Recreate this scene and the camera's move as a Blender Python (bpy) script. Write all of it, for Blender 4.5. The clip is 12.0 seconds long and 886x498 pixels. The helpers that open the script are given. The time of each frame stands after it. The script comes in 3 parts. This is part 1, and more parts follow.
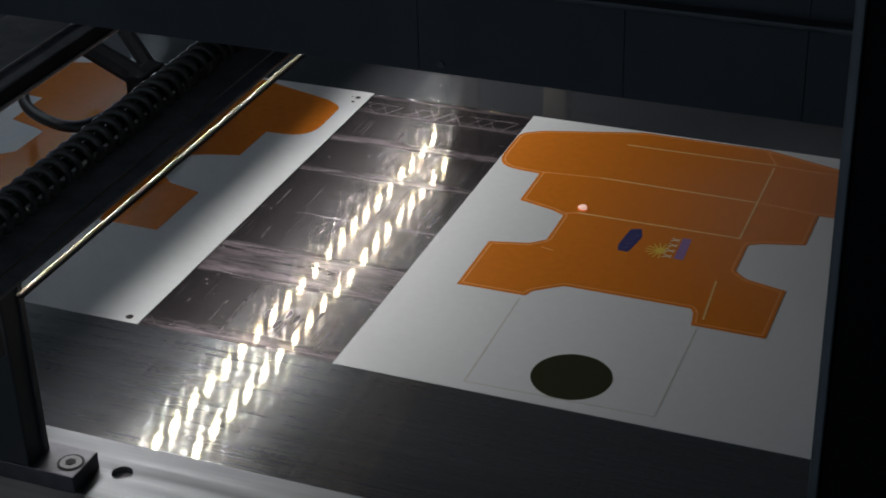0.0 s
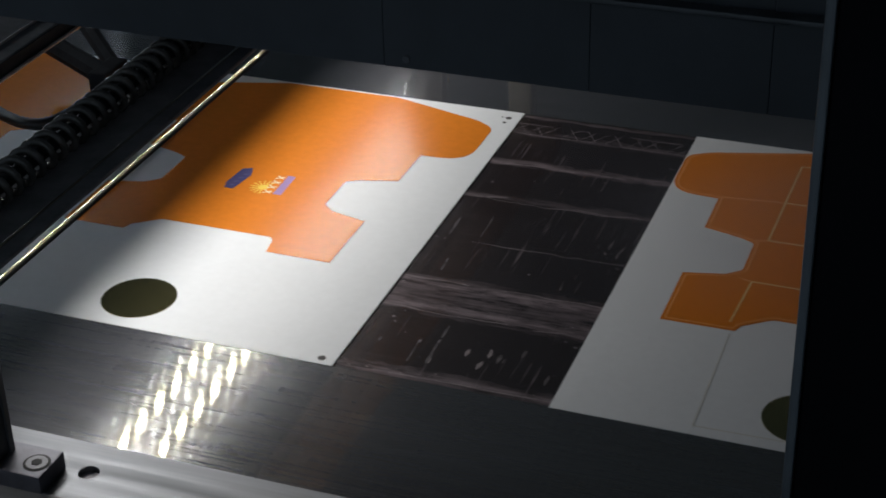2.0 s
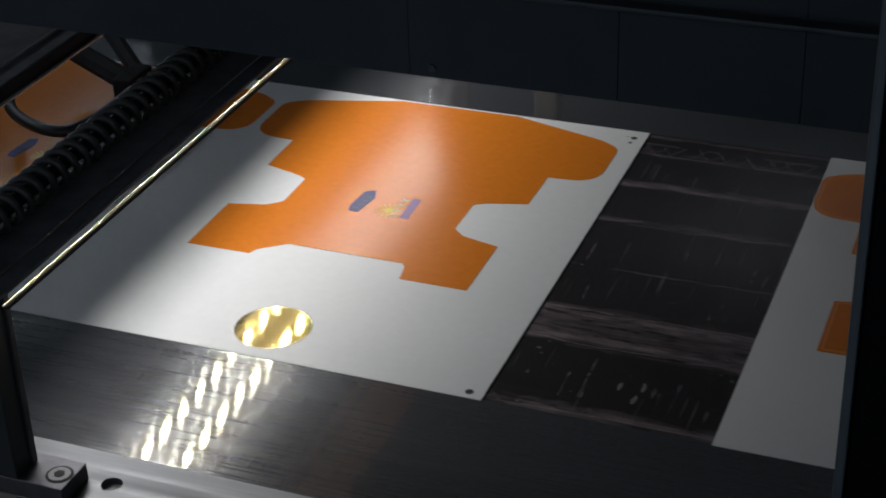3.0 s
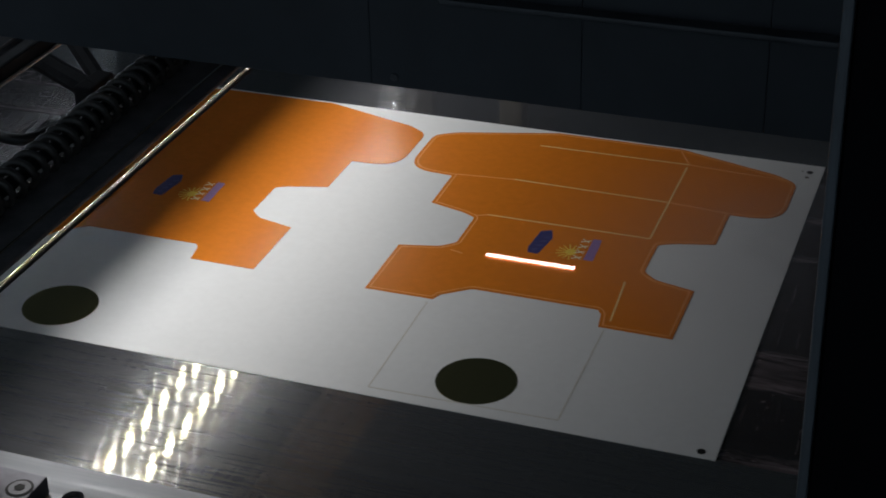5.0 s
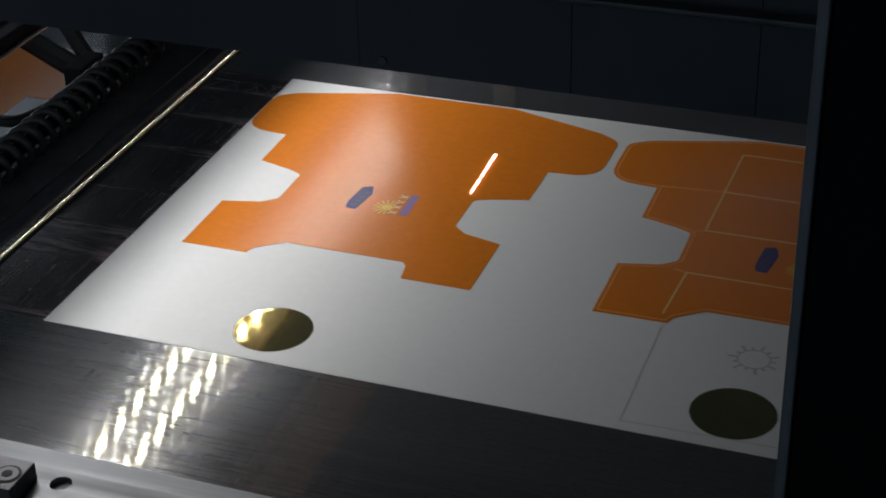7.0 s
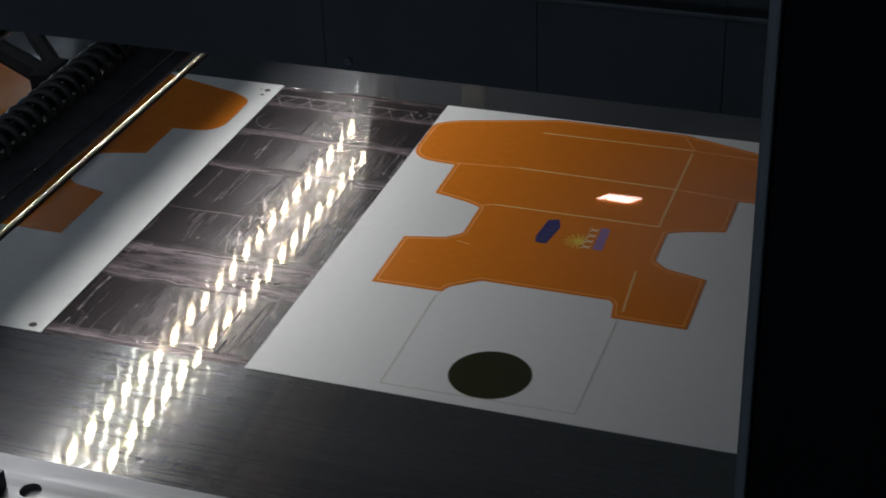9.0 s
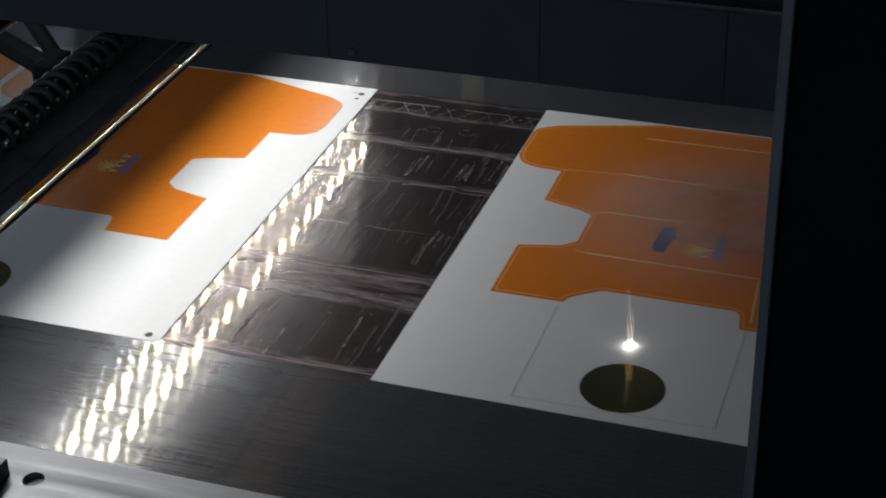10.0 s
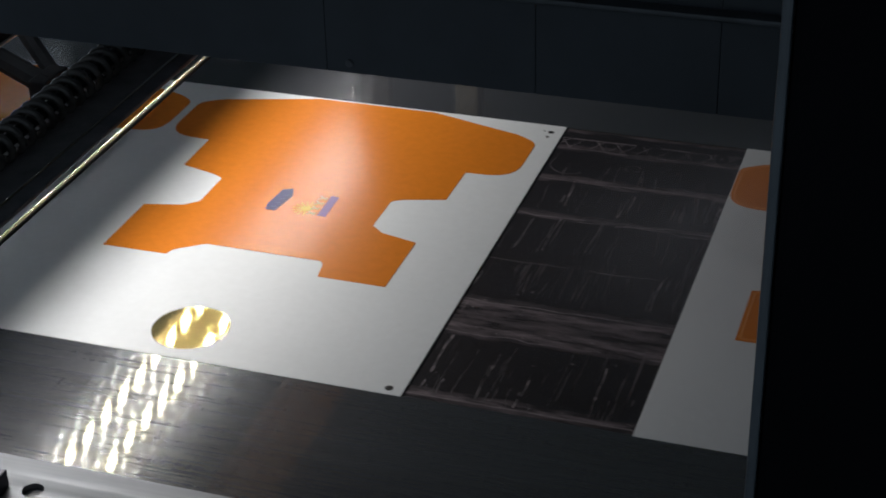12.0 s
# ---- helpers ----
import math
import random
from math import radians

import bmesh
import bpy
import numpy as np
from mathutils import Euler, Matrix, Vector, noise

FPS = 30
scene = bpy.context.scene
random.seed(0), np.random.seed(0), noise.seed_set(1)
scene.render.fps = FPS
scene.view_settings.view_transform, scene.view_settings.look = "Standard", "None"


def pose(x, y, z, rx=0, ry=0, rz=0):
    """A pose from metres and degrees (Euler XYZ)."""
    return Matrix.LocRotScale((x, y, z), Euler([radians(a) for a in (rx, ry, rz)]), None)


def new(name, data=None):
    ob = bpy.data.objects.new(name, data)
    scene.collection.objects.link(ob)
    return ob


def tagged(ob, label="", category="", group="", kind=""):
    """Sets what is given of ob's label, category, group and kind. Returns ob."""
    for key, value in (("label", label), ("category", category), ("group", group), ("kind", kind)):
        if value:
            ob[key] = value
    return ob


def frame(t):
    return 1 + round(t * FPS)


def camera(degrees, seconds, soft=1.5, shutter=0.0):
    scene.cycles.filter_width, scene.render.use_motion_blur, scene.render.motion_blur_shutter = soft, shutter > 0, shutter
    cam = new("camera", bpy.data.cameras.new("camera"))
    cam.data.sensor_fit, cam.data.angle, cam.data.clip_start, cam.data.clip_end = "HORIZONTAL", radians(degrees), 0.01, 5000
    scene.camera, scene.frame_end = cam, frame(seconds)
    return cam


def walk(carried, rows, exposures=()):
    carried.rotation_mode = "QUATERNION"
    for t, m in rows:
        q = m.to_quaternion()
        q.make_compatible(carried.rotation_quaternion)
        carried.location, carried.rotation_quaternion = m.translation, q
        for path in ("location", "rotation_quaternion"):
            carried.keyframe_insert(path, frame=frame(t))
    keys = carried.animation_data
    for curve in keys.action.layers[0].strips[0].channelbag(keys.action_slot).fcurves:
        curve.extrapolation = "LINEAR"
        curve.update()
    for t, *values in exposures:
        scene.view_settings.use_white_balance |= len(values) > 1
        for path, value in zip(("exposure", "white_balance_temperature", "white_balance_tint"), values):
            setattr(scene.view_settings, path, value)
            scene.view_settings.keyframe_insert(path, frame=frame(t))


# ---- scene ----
cam = camera(29.08, 12.0, soft=1.8, shutter=0.5)
walk(cam, [
    (0, pose(-0.0000, 0.0000, 0.4900, 60.66, 1.50, 21.68)),
    (0.5, pose(0.0003, 0.0012, 0.4903, 60.39, 1.38, 21.06)),
    (1, pose(-0.0007, -0.0004, 0.4901, 60.24, 1.38, 20.60)),
    (1.5, pose(-0.0012, -0.0011, 0.4896, 60.33, 1.46, 20.27)),
    (2, pose(-0.0013, 0.0019, 0.4892, 60.44, 1.38, 20.43)),
    (2.5, pose(-0.0027, 0.0056, 0.4886, 60.46, 1.61, 20.61)),
    (3, pose(-0.0055, 0.0106, 0.4884, 60.51, 1.75, 21.15)),
    (3.5, pose(-0.0062, 0.0119, 0.4877, 60.77, 1.88, 21.33)),
    (5.5, pose(-0.0055, 0.0198, 0.4884, 60.49, 1.37, 19.85)),
    (6, pose(-0.0052, 0.0227, 0.4867, 60.18, 1.42, 19.86)),
    (6.5, pose(-0.0055, 0.0252, 0.4878, 59.83, 1.40, 20.04)),
    (7, pose(-0.0048, 0.0252, 0.4878, 59.80, 1.46, 20.02)),
    (9, pose(-0.0032, 0.0254, 0.4855, 59.95, 1.60, 18.87)),
    (9.5, pose(-0.0036, 0.0228, 0.4849, 59.79, 1.66, 18.74)),
    (10, pose(-0.0042, 0.0209, 0.4855, 59.79, 1.42, 18.84)),
    (10.5, pose(-0.0048, 0.0192, 0.4850, 59.94, 1.46, 18.74)),
    (11, pose(-0.0044, 0.0160, 0.4854, 60.13, 1.47, 18.62)),
    (11.5, pose(-0.0040, 0.0146, 0.4853, 60.30, 1.38, 18.62)),
    (12, pose(-0.0040, 0.0130, 0.4850, 60.45, 1.44, 18.50)),
], [(0, 0.0), (0.5, 0.1), (1.0, 0.15), (1.5, 0.2), (2.5, 0.15), (3.0, 0.0), (3.5, -0.05), (5.5, -0.25), (6.5, -0.2), (7.0, -0.1), (9.0, 0.1), (9.5, 0.2), (10.5, 0.3), (11.0, 0.3), (12.0, 0.25)])

# ---- light: dim room, one tilted LED bar lamp, one added unseen tube lamp (built below as things) ----
world = bpy.data.worlds.new("world")
scene.world = world
world.use_nodes = True
world.node_tree.nodes["Background"].inputs[0].default_value = (0.48, 0.62, 0.77, 1)
world.node_tree.nodes["Background"].inputs[1].default_value = 0.3

SPEED = 0.06802          # belt, metres a second
BELT_NEAR, BELT_FAR = 0.6742, 0.9962
LAMP_Z = 0.1582           # height of the LEDs over the belt
CARD = 0.0006            # card thickness
PITCH = 0.2446           # from blank to blank on a sheet
SHEET = 0.4964           # sheet length


# ---- materials ----
def material(name):
    m = bpy.data.materials.new(name)
    m.use_nodes = True
    nt = m.node_tree
    return m, nt, nt.nodes["Principled BSDF"]


def node(nt, kind, **props):
    n = nt.nodes.new(kind)
    for k, v in props.items():
        if k == "ramp":
            while len(n.color_ramp.elements) < len(v):
                n.color_ramp.elements.new(0.5)
            for e, (p, c) in zip(n.color_ramp.elements, v):
                e.position, e.color = p, (*c, 1)
        elif k == "ins":
            for s, val in v.items():
                n.inputs[s].default_value = val
    return n


def coords(nt, scale):
    tc = node(nt, "ShaderNodeTexCoord")
    mp = node(nt, "ShaderNodeMapping", ins={"Scale": scale})
    nt.links.new(tc.outputs["Object"], mp.inputs["Vector"])
    return mp.outputs["Vector"]


def grain(nt, scale, noise_scale, detail=4.0, rough=0.6):
    n = node(nt, "ShaderNodeTexNoise", ins={"Scale": noise_scale, "Detail": detail, "Roughness": rough})
    nt.links.new(coords(nt, scale), n.inputs["Vector"])
    return n.outputs["Fac"]


def ramp(nt, fac, stops):
    r = node(nt, "ShaderNodeValToRGB", ramp=stops)
    nt.links.new(fac, r.inputs["Fac"])
    return r.outputs["Color"]


def bump(nt, bsdf, height, strength, distance, below=None):
    b = node(nt, "ShaderNodeBump", ins={"Strength": strength, "Distance": distance})
    nt.links.new(height, b.inputs["Height"])
    if below:
        nt.links.new(below, b.inputs["Normal"])
    nt.links.new(b.outputs["Normal"], bsdf.inputs["Normal"])
    return b.outputs["Normal"]


def simple(name, colour, rough=0.5, metal=0.0, vary=0.25, scale=60.0, relief=0.0003, spec=0.5):
    """A plain surface with two scales of variation in colour and gloss."""
    m, nt, b = material(name)
    fac = grain(nt, (1, 1, 1), scale)
    lo = tuple(c * (1 - vary) for c in colour)
    hi = tuple(min(1, c * (1 + vary)) for c in colour)
    nt.links.new(ramp(nt, fac, [(0.3, lo), (0.7, hi)]), b.inputs["Base Color"])
    big = grain(nt, (1, 1, 1), scale / 8)
    nt.links.new(ramp(nt, big, [(0.3, (rough * 0.8,) * 3), (0.7, (min(1, rough * 1.2),) * 3)]), b.inputs["Roughness"])
    b.inputs["Metallic"].default_value = metal
    b.inputs["Specular IOR Level"].default_value = spec
    if relief:
        bump(nt, b, grain(nt, (1, 1, 1), scale * 4), 0.2, relief)
    return m


def times(nt, a, b):
    m = node(nt, "ShaderNodeMix", ins={"Factor": 1.0})
    m.data_type, m.blend_type = "RGBA", "MULTIPLY"
    nt.links.new(a, m.inputs["A"]), nt.links.new(b, m.inputs["B"])
    return m.outputs["Result"]


def brushed(name, colour, rough, along=(3, 400, 1), across=(160, 6, 1), weight=0.5, broad=0.0, hatch=0.0, film=0.0):
    """Metal brushed lengthwise, with fainter marks across it; broad: share of a wider sheen from the scratches."""
    m, nt, b = material(name)
    lines = grain(nt, along, 1.0, 3.0)
    marks = grain(nt, across, 1.0, 2.0)
    stains = grain(nt, (3, 55, 1), 1.0, 6.0)
    c0 = tuple(c * 0.6 for c in colour)
    tint = ramp(nt, stains, [(0.3, c0), (0.7, colour)])
    nt.links.new(tint, b.inputs["Base Color"])
    nt.links.new(ramp(nt, lines, [(0.3, (rough * 0.7,) * 3), (0.7, (rough * 1.35,) * 3)]), b.inputs["Roughness"])
    b.inputs["Metallic"].default_value = 1.0
    bump(nt, b, marks, weight * 0.3, 0.0002, bump(nt, b, lines, weight, 0.0002))
    if broad:
        # fine scratches both ways: each set spreads the light across itself
        def tangent(axis):
            return node(nt, "ShaderNodeCombineXYZ", ins={axis: 1.0}).outputs[0]
        b.inputs["Anisotropic"].default_value = 0.85
        for link in list(b.inputs["Base Color"].links):
            nt.links.remove(link)
        # gold tint puts the warm fringe of the mirrored LEDs into the metal colour
        b.inputs["Base Color"].default_value = (colour[0] * 1.2, colour[1] * 1.02, colour[2] * 0.5, 1)
        nt.links.new(tangent("Y"), b.inputs["Tangent"])
        last = b.outputs[0]
        # long fine scratches lengthwise throw each light out into a streak; coarser rows of them shine unevenly
        k = hatch
        rows = times(nt, ramp(nt, grain(nt, (14, 620, 1), 1.0, 2.0), [(0.38, (1 - k,) * 3), (0.62, (1 + k,) * 3)]),
                     ramp(nt, grain(nt, (5, 130, 1), 1.0, 2.0), [(0.36, (0.72,) * 3), (0.55, (1.1,) * 3)]))
        files = ramp(nt, grain(nt, (300, 8, 1), 1.0, 2.0), [(0.4, (1 - k,) * 3), (0.6, (1 + k,) * 3)])
        for axis, lean, spread, share, weave in (("Y", 0.0, 0.10, 0.38, rows), ("Y", 0.055, 0.115, 0.22, rows), ("Y", -0.055, 0.115, 0.20, rows), ("X", 0.0, 0.17, 0.13, files)):
            leant = node(nt, "ShaderNodeCombineXYZ", ins={"Y": lean, "Z": math.sqrt(1 - lean * lean)})
            b2 = node(nt, "ShaderNodeBsdfPrincipled", ins={"Metallic": 1.0, "Roughness": spread, "Anisotropic": 1.0})
            nt.links.new(tangent(axis), b2.inputs["Tangent"])
            nt.links.new(times(nt, tint, weave), b2.inputs["Base Color"])
            nt.links.new(leant.outputs[0], b2.inputs["Normal"])
            mix = node(nt, "ShaderNodeMixShader", ins={"Fac": broad * share})
            nt.links.new(last, mix.inputs[1])
            nt.links.new(b2.outputs[0], mix.inputs[2])
            last = mix.outputs[0]
        wide = node(nt, "ShaderNodeBsdfPrincipled", ins={"Metallic": 1.0, "Roughness": 0.3})
        nt.links.new(tint, wide.inputs["Base Color"])
        mix = node(nt, "ShaderNodeMixShader", ins={"Fac": broad * 0.15})
        nt.links.new(last, mix.inputs[1])
        nt.links.new(wide.outputs[0], mix.inputs[2])
        last = mix.outputs[0]
        if film:                       # even bluish grey diffuse film that scatters a little light
            dull = node(nt, "ShaderNodeBsdfDiffuse", ins={"Color": (0.29, 0.30, 0.34, 1)})
            mix = node(nt, "ShaderNodeMixShader", ins={"Fac": film})
            nt.links.new(last, mix.inputs[1])
            nt.links.new(dull.outputs[0], mix.inputs[2])
            last = mix.outputs[0]
        nt.links.new(last, nt.nodes["Material Output"].inputs["Surface"])
    return m


def glow(name, colour, strength):
    m, nt, b = material(name)
    b.inputs["Base Color"].default_value = (*colour, 1)
    b.inputs["Emission Color"].default_value = (*colour, 1)
    b.inputs["Emission Strength"].default_value = strength
    return m


def print_ink(name, colour, rough=0.3, vary=0.06):
    """Ink on coated card: even colour, slight mottle, a soft sheen."""
    m, nt, b = material(name)
    fac = grain(nt, (1, 1, 1), 180)
    nt.links.new(ramp(nt, fac, [(0.3, tuple(c * (1 - vary) for c in colour)), (0.7, tuple(min(1, c * (1 + vary)) for c in colour))]), b.inputs["Base Color"])
    b.inputs["Roughness"].default_value = rough
    b.inputs["Specular IOR Level"].default_value = 0.22
    b.inputs["Specular Tint"].default_value = (1.0, 0.95, 0.85, 1)
    bump(nt, b, grain(nt, (1, 1, 1), 700), 0.08, 0.0001)
    return m


STEEL = brushed("brushed_steel", (0.245, 0.25, 0.265), 0.055, (6, 1800, 1), (160, 6, 1), 0.018, 0.55, 0.44, 0.13)


def belt_material():
    """Dark glossy band with smeared, pinkish burn residue in lengthwise bands and thin streaks across."""
    m = brushed("conveyor_band", (0.145, 0.132, 0.138), 0.055, (6, 1800, 1), (160, 6, 1), 0.018, 0.56, 0.70)
    nt = m.node_tree
    tc = node(nt, "ShaderNodeTexCoord")
    sep = node(nt, "ShaderNodeSeparateXYZ")
    nt.links.new(tc.outputs["Object"], sep.inputs[0])
    wob = node(nt, "ShaderNodeMath", ins={1: 0.012})
    wob.operation = "MULTIPLY_ADD"
    nt.links.new(grain(nt, (30, 90, 1), 1.0, 4.0), wob.inputs[0])
    nt.links.new(sep.outputs["Y"], wob.inputs[2])
    span = node(nt, "ShaderNodeMapRange", ins={"From Min": BELT_NEAR + 0.006, "From Max": BELT_FAR + 0.006})
    nt.links.new(wob.outputs[0], span.inputs["Value"])
    k, d = (1, 1, 1), (0, 0, 0)
    g = (0.45,) * 3
    bands = ramp(nt, span.outputs[0], [(0.0, g), (0.02, k), (0.035, d), (0.19, d), (0.20, g), (0.225, k), (0.24, g), (0.275, g), (0.29, k), (0.31, g), (0.325, d), (0.455, d),
                                       (0.62, d), (0.635, g), (0.65, d), (0.765, d), (0.78, k), (0.80, d), (0.90, d), (0.915, g), (0.93, d), (0.985, d), (0.99, g)])
    patch = ramp(nt, grain(nt, (32, 190, 1), 1.0, 6.0, 0.7), [(0.40, (0.06,) * 3), (0.62, (1, 1, 1))])
    streak = ramp(nt, grain(nt, (420, 9, 1), 1.0, 3.0), [(0.60, d), (0.70, (0.55,) * 3)])
    where = ramp(nt, grain(nt, (9, 22, 1), 1.0, 2.0), [(0.45, d), (0.62, k)])
    a = node(nt, "ShaderNodeMix", ins={"Factor": 1.0})
    a.data_type, a.blend_type = "RGBA", "MULTIPLY"
    nt.links.new(bands, a.inputs["A"]), nt.links.new(patch, a.inputs["B"])
    b = node(nt, "ShaderNodeMix", ins={"Factor": 1.0})
    b.data_type, b.blend_type = "RGBA", "MULTIPLY"
    nt.links.new(streak, b.inputs["A"]), nt.links.new(where, b.inputs["B"])
    c = node(nt, "ShaderNodeMix", ins={"Factor": 1.0})
    c.data_type, c.blend_type = "RGBA", "SCREEN"
    nt.links.new(a.outputs["Result"], c.inputs["A"]), nt.links.new(b.outputs["Result"], c.inputs["B"])
    out = nt.nodes["Material Output"]
    metal = out.inputs["Surface"].links[0].from_socket
    dust = node(nt, "ShaderNodeBsdfPrincipled", ins={"Base Color": (0.34, 0.27, 0.295, 1), "Roughness": 0.7})
    mix = node(nt, "ShaderNodeMixShader")
    scale = node(nt, "ShaderNodeMath", ins={1: 0.62, 2: 0.055})
    scale.operation = "MULTIPLY_ADD"
    nt.links.new(c.outputs["Result"], scale.inputs[0])
    nt.links.new(scale.outputs[0], mix.inputs["Fac"])
    nt.links.new(metal, mix.inputs[1]), nt.links.new(dust.outputs[0], mix.inputs[2])
    nt.links.new(mix.outputs[0], out.inputs["Surface"])
    return m


BELT = belt_material()
SCORCH = simple("scorch_residue", (0.20, 0.165, 0.175), 0.6, 0.0, 0.4, 300, 0)
FAINT = simple("faint_scorch", (0.07, 0.058, 0.064), 0.6, 0.0, 0.6, 200, 0)
ALU = brushed("rail_aluminium", (0.25, 0.26, 0.275), 0.5, (3, 120, 1), (60, 6, 1), 0.25)
BLACK = simple("black_anodised", (0.085, 0.085, 0.09), 0.45, 0.0, 0.3, 80)
# black raised to grey: the haze over dark parts is in the colour
COVER = simple("lifted_black_cover", (0.19, 0.18, 0.18), 0.6, 0.0, 0.3, 80)
MATT = simple("matt_black_paint", (0.03, 0.03, 0.033), 0.8, 0.0, 0.3, 60, spec=0.12)
WALL = simple("dark_painted_sheet_metal", (0.042, 0.047, 0.054), 0.5, 0.0, 0.3, 12)
BOUNCE_GREY = simple("pale_grey_bounce_paint", (0.55, 0.56, 0.57), 0.5, 0.0, 0.1, 12)
LEDGE = simple("worn_ledge", (0.06, 0.065, 0.07), 0.4, 0.0, 0.4, 60)
JAMB = simple("black_door_jamb", (0.004, 0.004, 0.005), 0.7, 0.0, 0.3, 30, spec=0.06)
JAMB_EDGE = simple("worn_jamb_edge", (0.075, 0.085, 0.093), 0.4, 0.0, 0.3, 60)
CHROME = brushed("polished_rod", (0.8, 0.72, 0.55), 0.12, (400, 8, 400), (6, 300, 6), 0.012)
BRASS = brushed("polished_brass_rod", (1.0, 0.9, 0.62), 0.2, (400, 8, 400), (6, 300, 6), 0.0)
brass = BRASS.node_tree
brass_bsdf = brass.nodes["Principled BSDF"]
brass_bsdf.inputs["Anisotropic"].default_value = 0.9
brass.links.new(node(brass, "ShaderNodeCombineXYZ", ins={"Y": 1.0}).outputs[0], brass_bsdf.inputs["Tangent"])
RUBBER = simple("black_rubber", (0.01, 0.01, 0.011), 0.45, 0.0, 0.3, 200)
SPIRAL = simple("dark_plastic_spiral", (0.10, 0.09, 0.08), 0.24, 0.0, 0.3, 200, spec=0.6)
BLOCK = simple("anodised_block", (0.11, 0.11, 0.13), 0.45, 0.3, 0.2, 90)
SCREW = simple("zinc_screw", (0.12, 0.12, 0.13), 0.5, 0.5, 0.2, 200)
BORE = simple("bore_and_joint_grey", (0.24, 0.24, 0.25), 0.6, 0.0, 0.3, 200)
RECESS_SHADE = simple("recess_shade", (0.01, 0.01, 0.01), 0.8, 0.0, 0.2, 100)
WHITE = print_ink("coated_white_card", (0.765, 0.785, 0.80), 0.38, 0.02)
ORANGE = print_ink("orange_ink", (0.72, 0.212, 0.018), 0.22, 0.05)
ORANGE.node_tree.nodes["Principled BSDF"].inputs["Specular Tint"].default_value = (1.0, 0.92, 0.55, 1)
ORANGE.node_tree.nodes["Principled BSDF"].inputs["Specular IOR Level"].default_value = 0.17
BLUE = print_ink("blue_ink", (0.05, 0.05, 0.17), 0.35)
SLATE = print_ink("slate_blue_ink", (0.10, 0.11, 0.26), 0.35)
VIOLET = print_ink("violet_ink", (0.30, 0.19, 0.42), 0.35)
YELLOW = print_ink("yellow_ink", (0.85, 0.6, 0.08), 0.35)
PALE = print_ink("pale_ink", (0.85, 0.75, 0.5), 0.35)
INK = print_ink("black_ink", (0.015, 0.015, 0.015), 0.4)
SCORE = print_ink("bare_score", (0.86, 0.60, 0.24), 0.6)
TRACE = print_ink("paler_orange_trace", (0.86, 0.36, 0.10), 0.6)
CUT = print_ink("grey_cut_line", (0.63, 0.62, 0.57), 0.6)
ETCH = print_ink("grey_etching", (0.52, 0.52, 0.48), 0.6)
LED = glow("led_white", (1.0, 0.98, 0.955), 280.0)
FILL_TUBE = glow("fill_tube_white", (0.80, 0.90, 1.0), 6.5)
BAR_EDGE = simple("dull_bar_edge", (0.6, 0.52, 0.48), 0.35, 0.0, 0.3, 100)
BEAM = glow("laser_flare", (1.0, 0.78, 0.70), 4.0)
SPOT = glow("burn_spot", (1.0, 0.93, 0.90), 13.0)
EMBER = glow("ember_glow", (1.0, 0.62, 0.50), 0.55)
SPRAY = glow("spark_glow", (1.0, 0.85, 0.76), 0.9)


def veil_material():
    """Countless fine sparks: thin glowing threads with clear air between them, thinning out upwards."""
    m, nt, b = material("spark_veil")
    e = node(nt, "ShaderNodeEmission", ins={"Color": (1.0, 0.85, 0.79, 1), "Strength": 0.4})
    t = node(nt, "ShaderNodeBsdfTransparent")
    tc = node(nt, "ShaderNodeTexCoord")
    sep = node(nt, "ShaderNodeSeparateXYZ")
    nt.links.new(tc.outputs["Object"], sep.inputs[0])
    up = node(nt, "ShaderNodeMapRange", ins={"From Min": 0.0, "From Max": 0.0235, "To Min": 0.42, "To Max": 0.04})
    nt.links.new(sep.outputs["Z"], up.inputs["Value"])
    threads = ramp(nt, grain(nt, (1500, 1, 60), 1.0, 2.0), [(0.3, (0.5,) * 3), (0.7, (1, 1, 1))])
    fac = node(nt, "ShaderNodeMath")
    fac.operation = "MULTIPLY"
    nt.links.new(threads, fac.inputs[0]), nt.links.new(up.outputs[0], fac.inputs[1])
    mix = node(nt, "ShaderNodeMixShader")
    nt.links.new(fac.outputs[0], mix.inputs["Fac"])
    nt.links.new(t.outputs[0], mix.inputs[1]), nt.links.new(e.outputs[0], mix.inputs[2])
    nt.links.new(mix.outputs[0], nt.nodes["Material Output"].inputs["Surface"])
    return m


VEIL = veil_material()


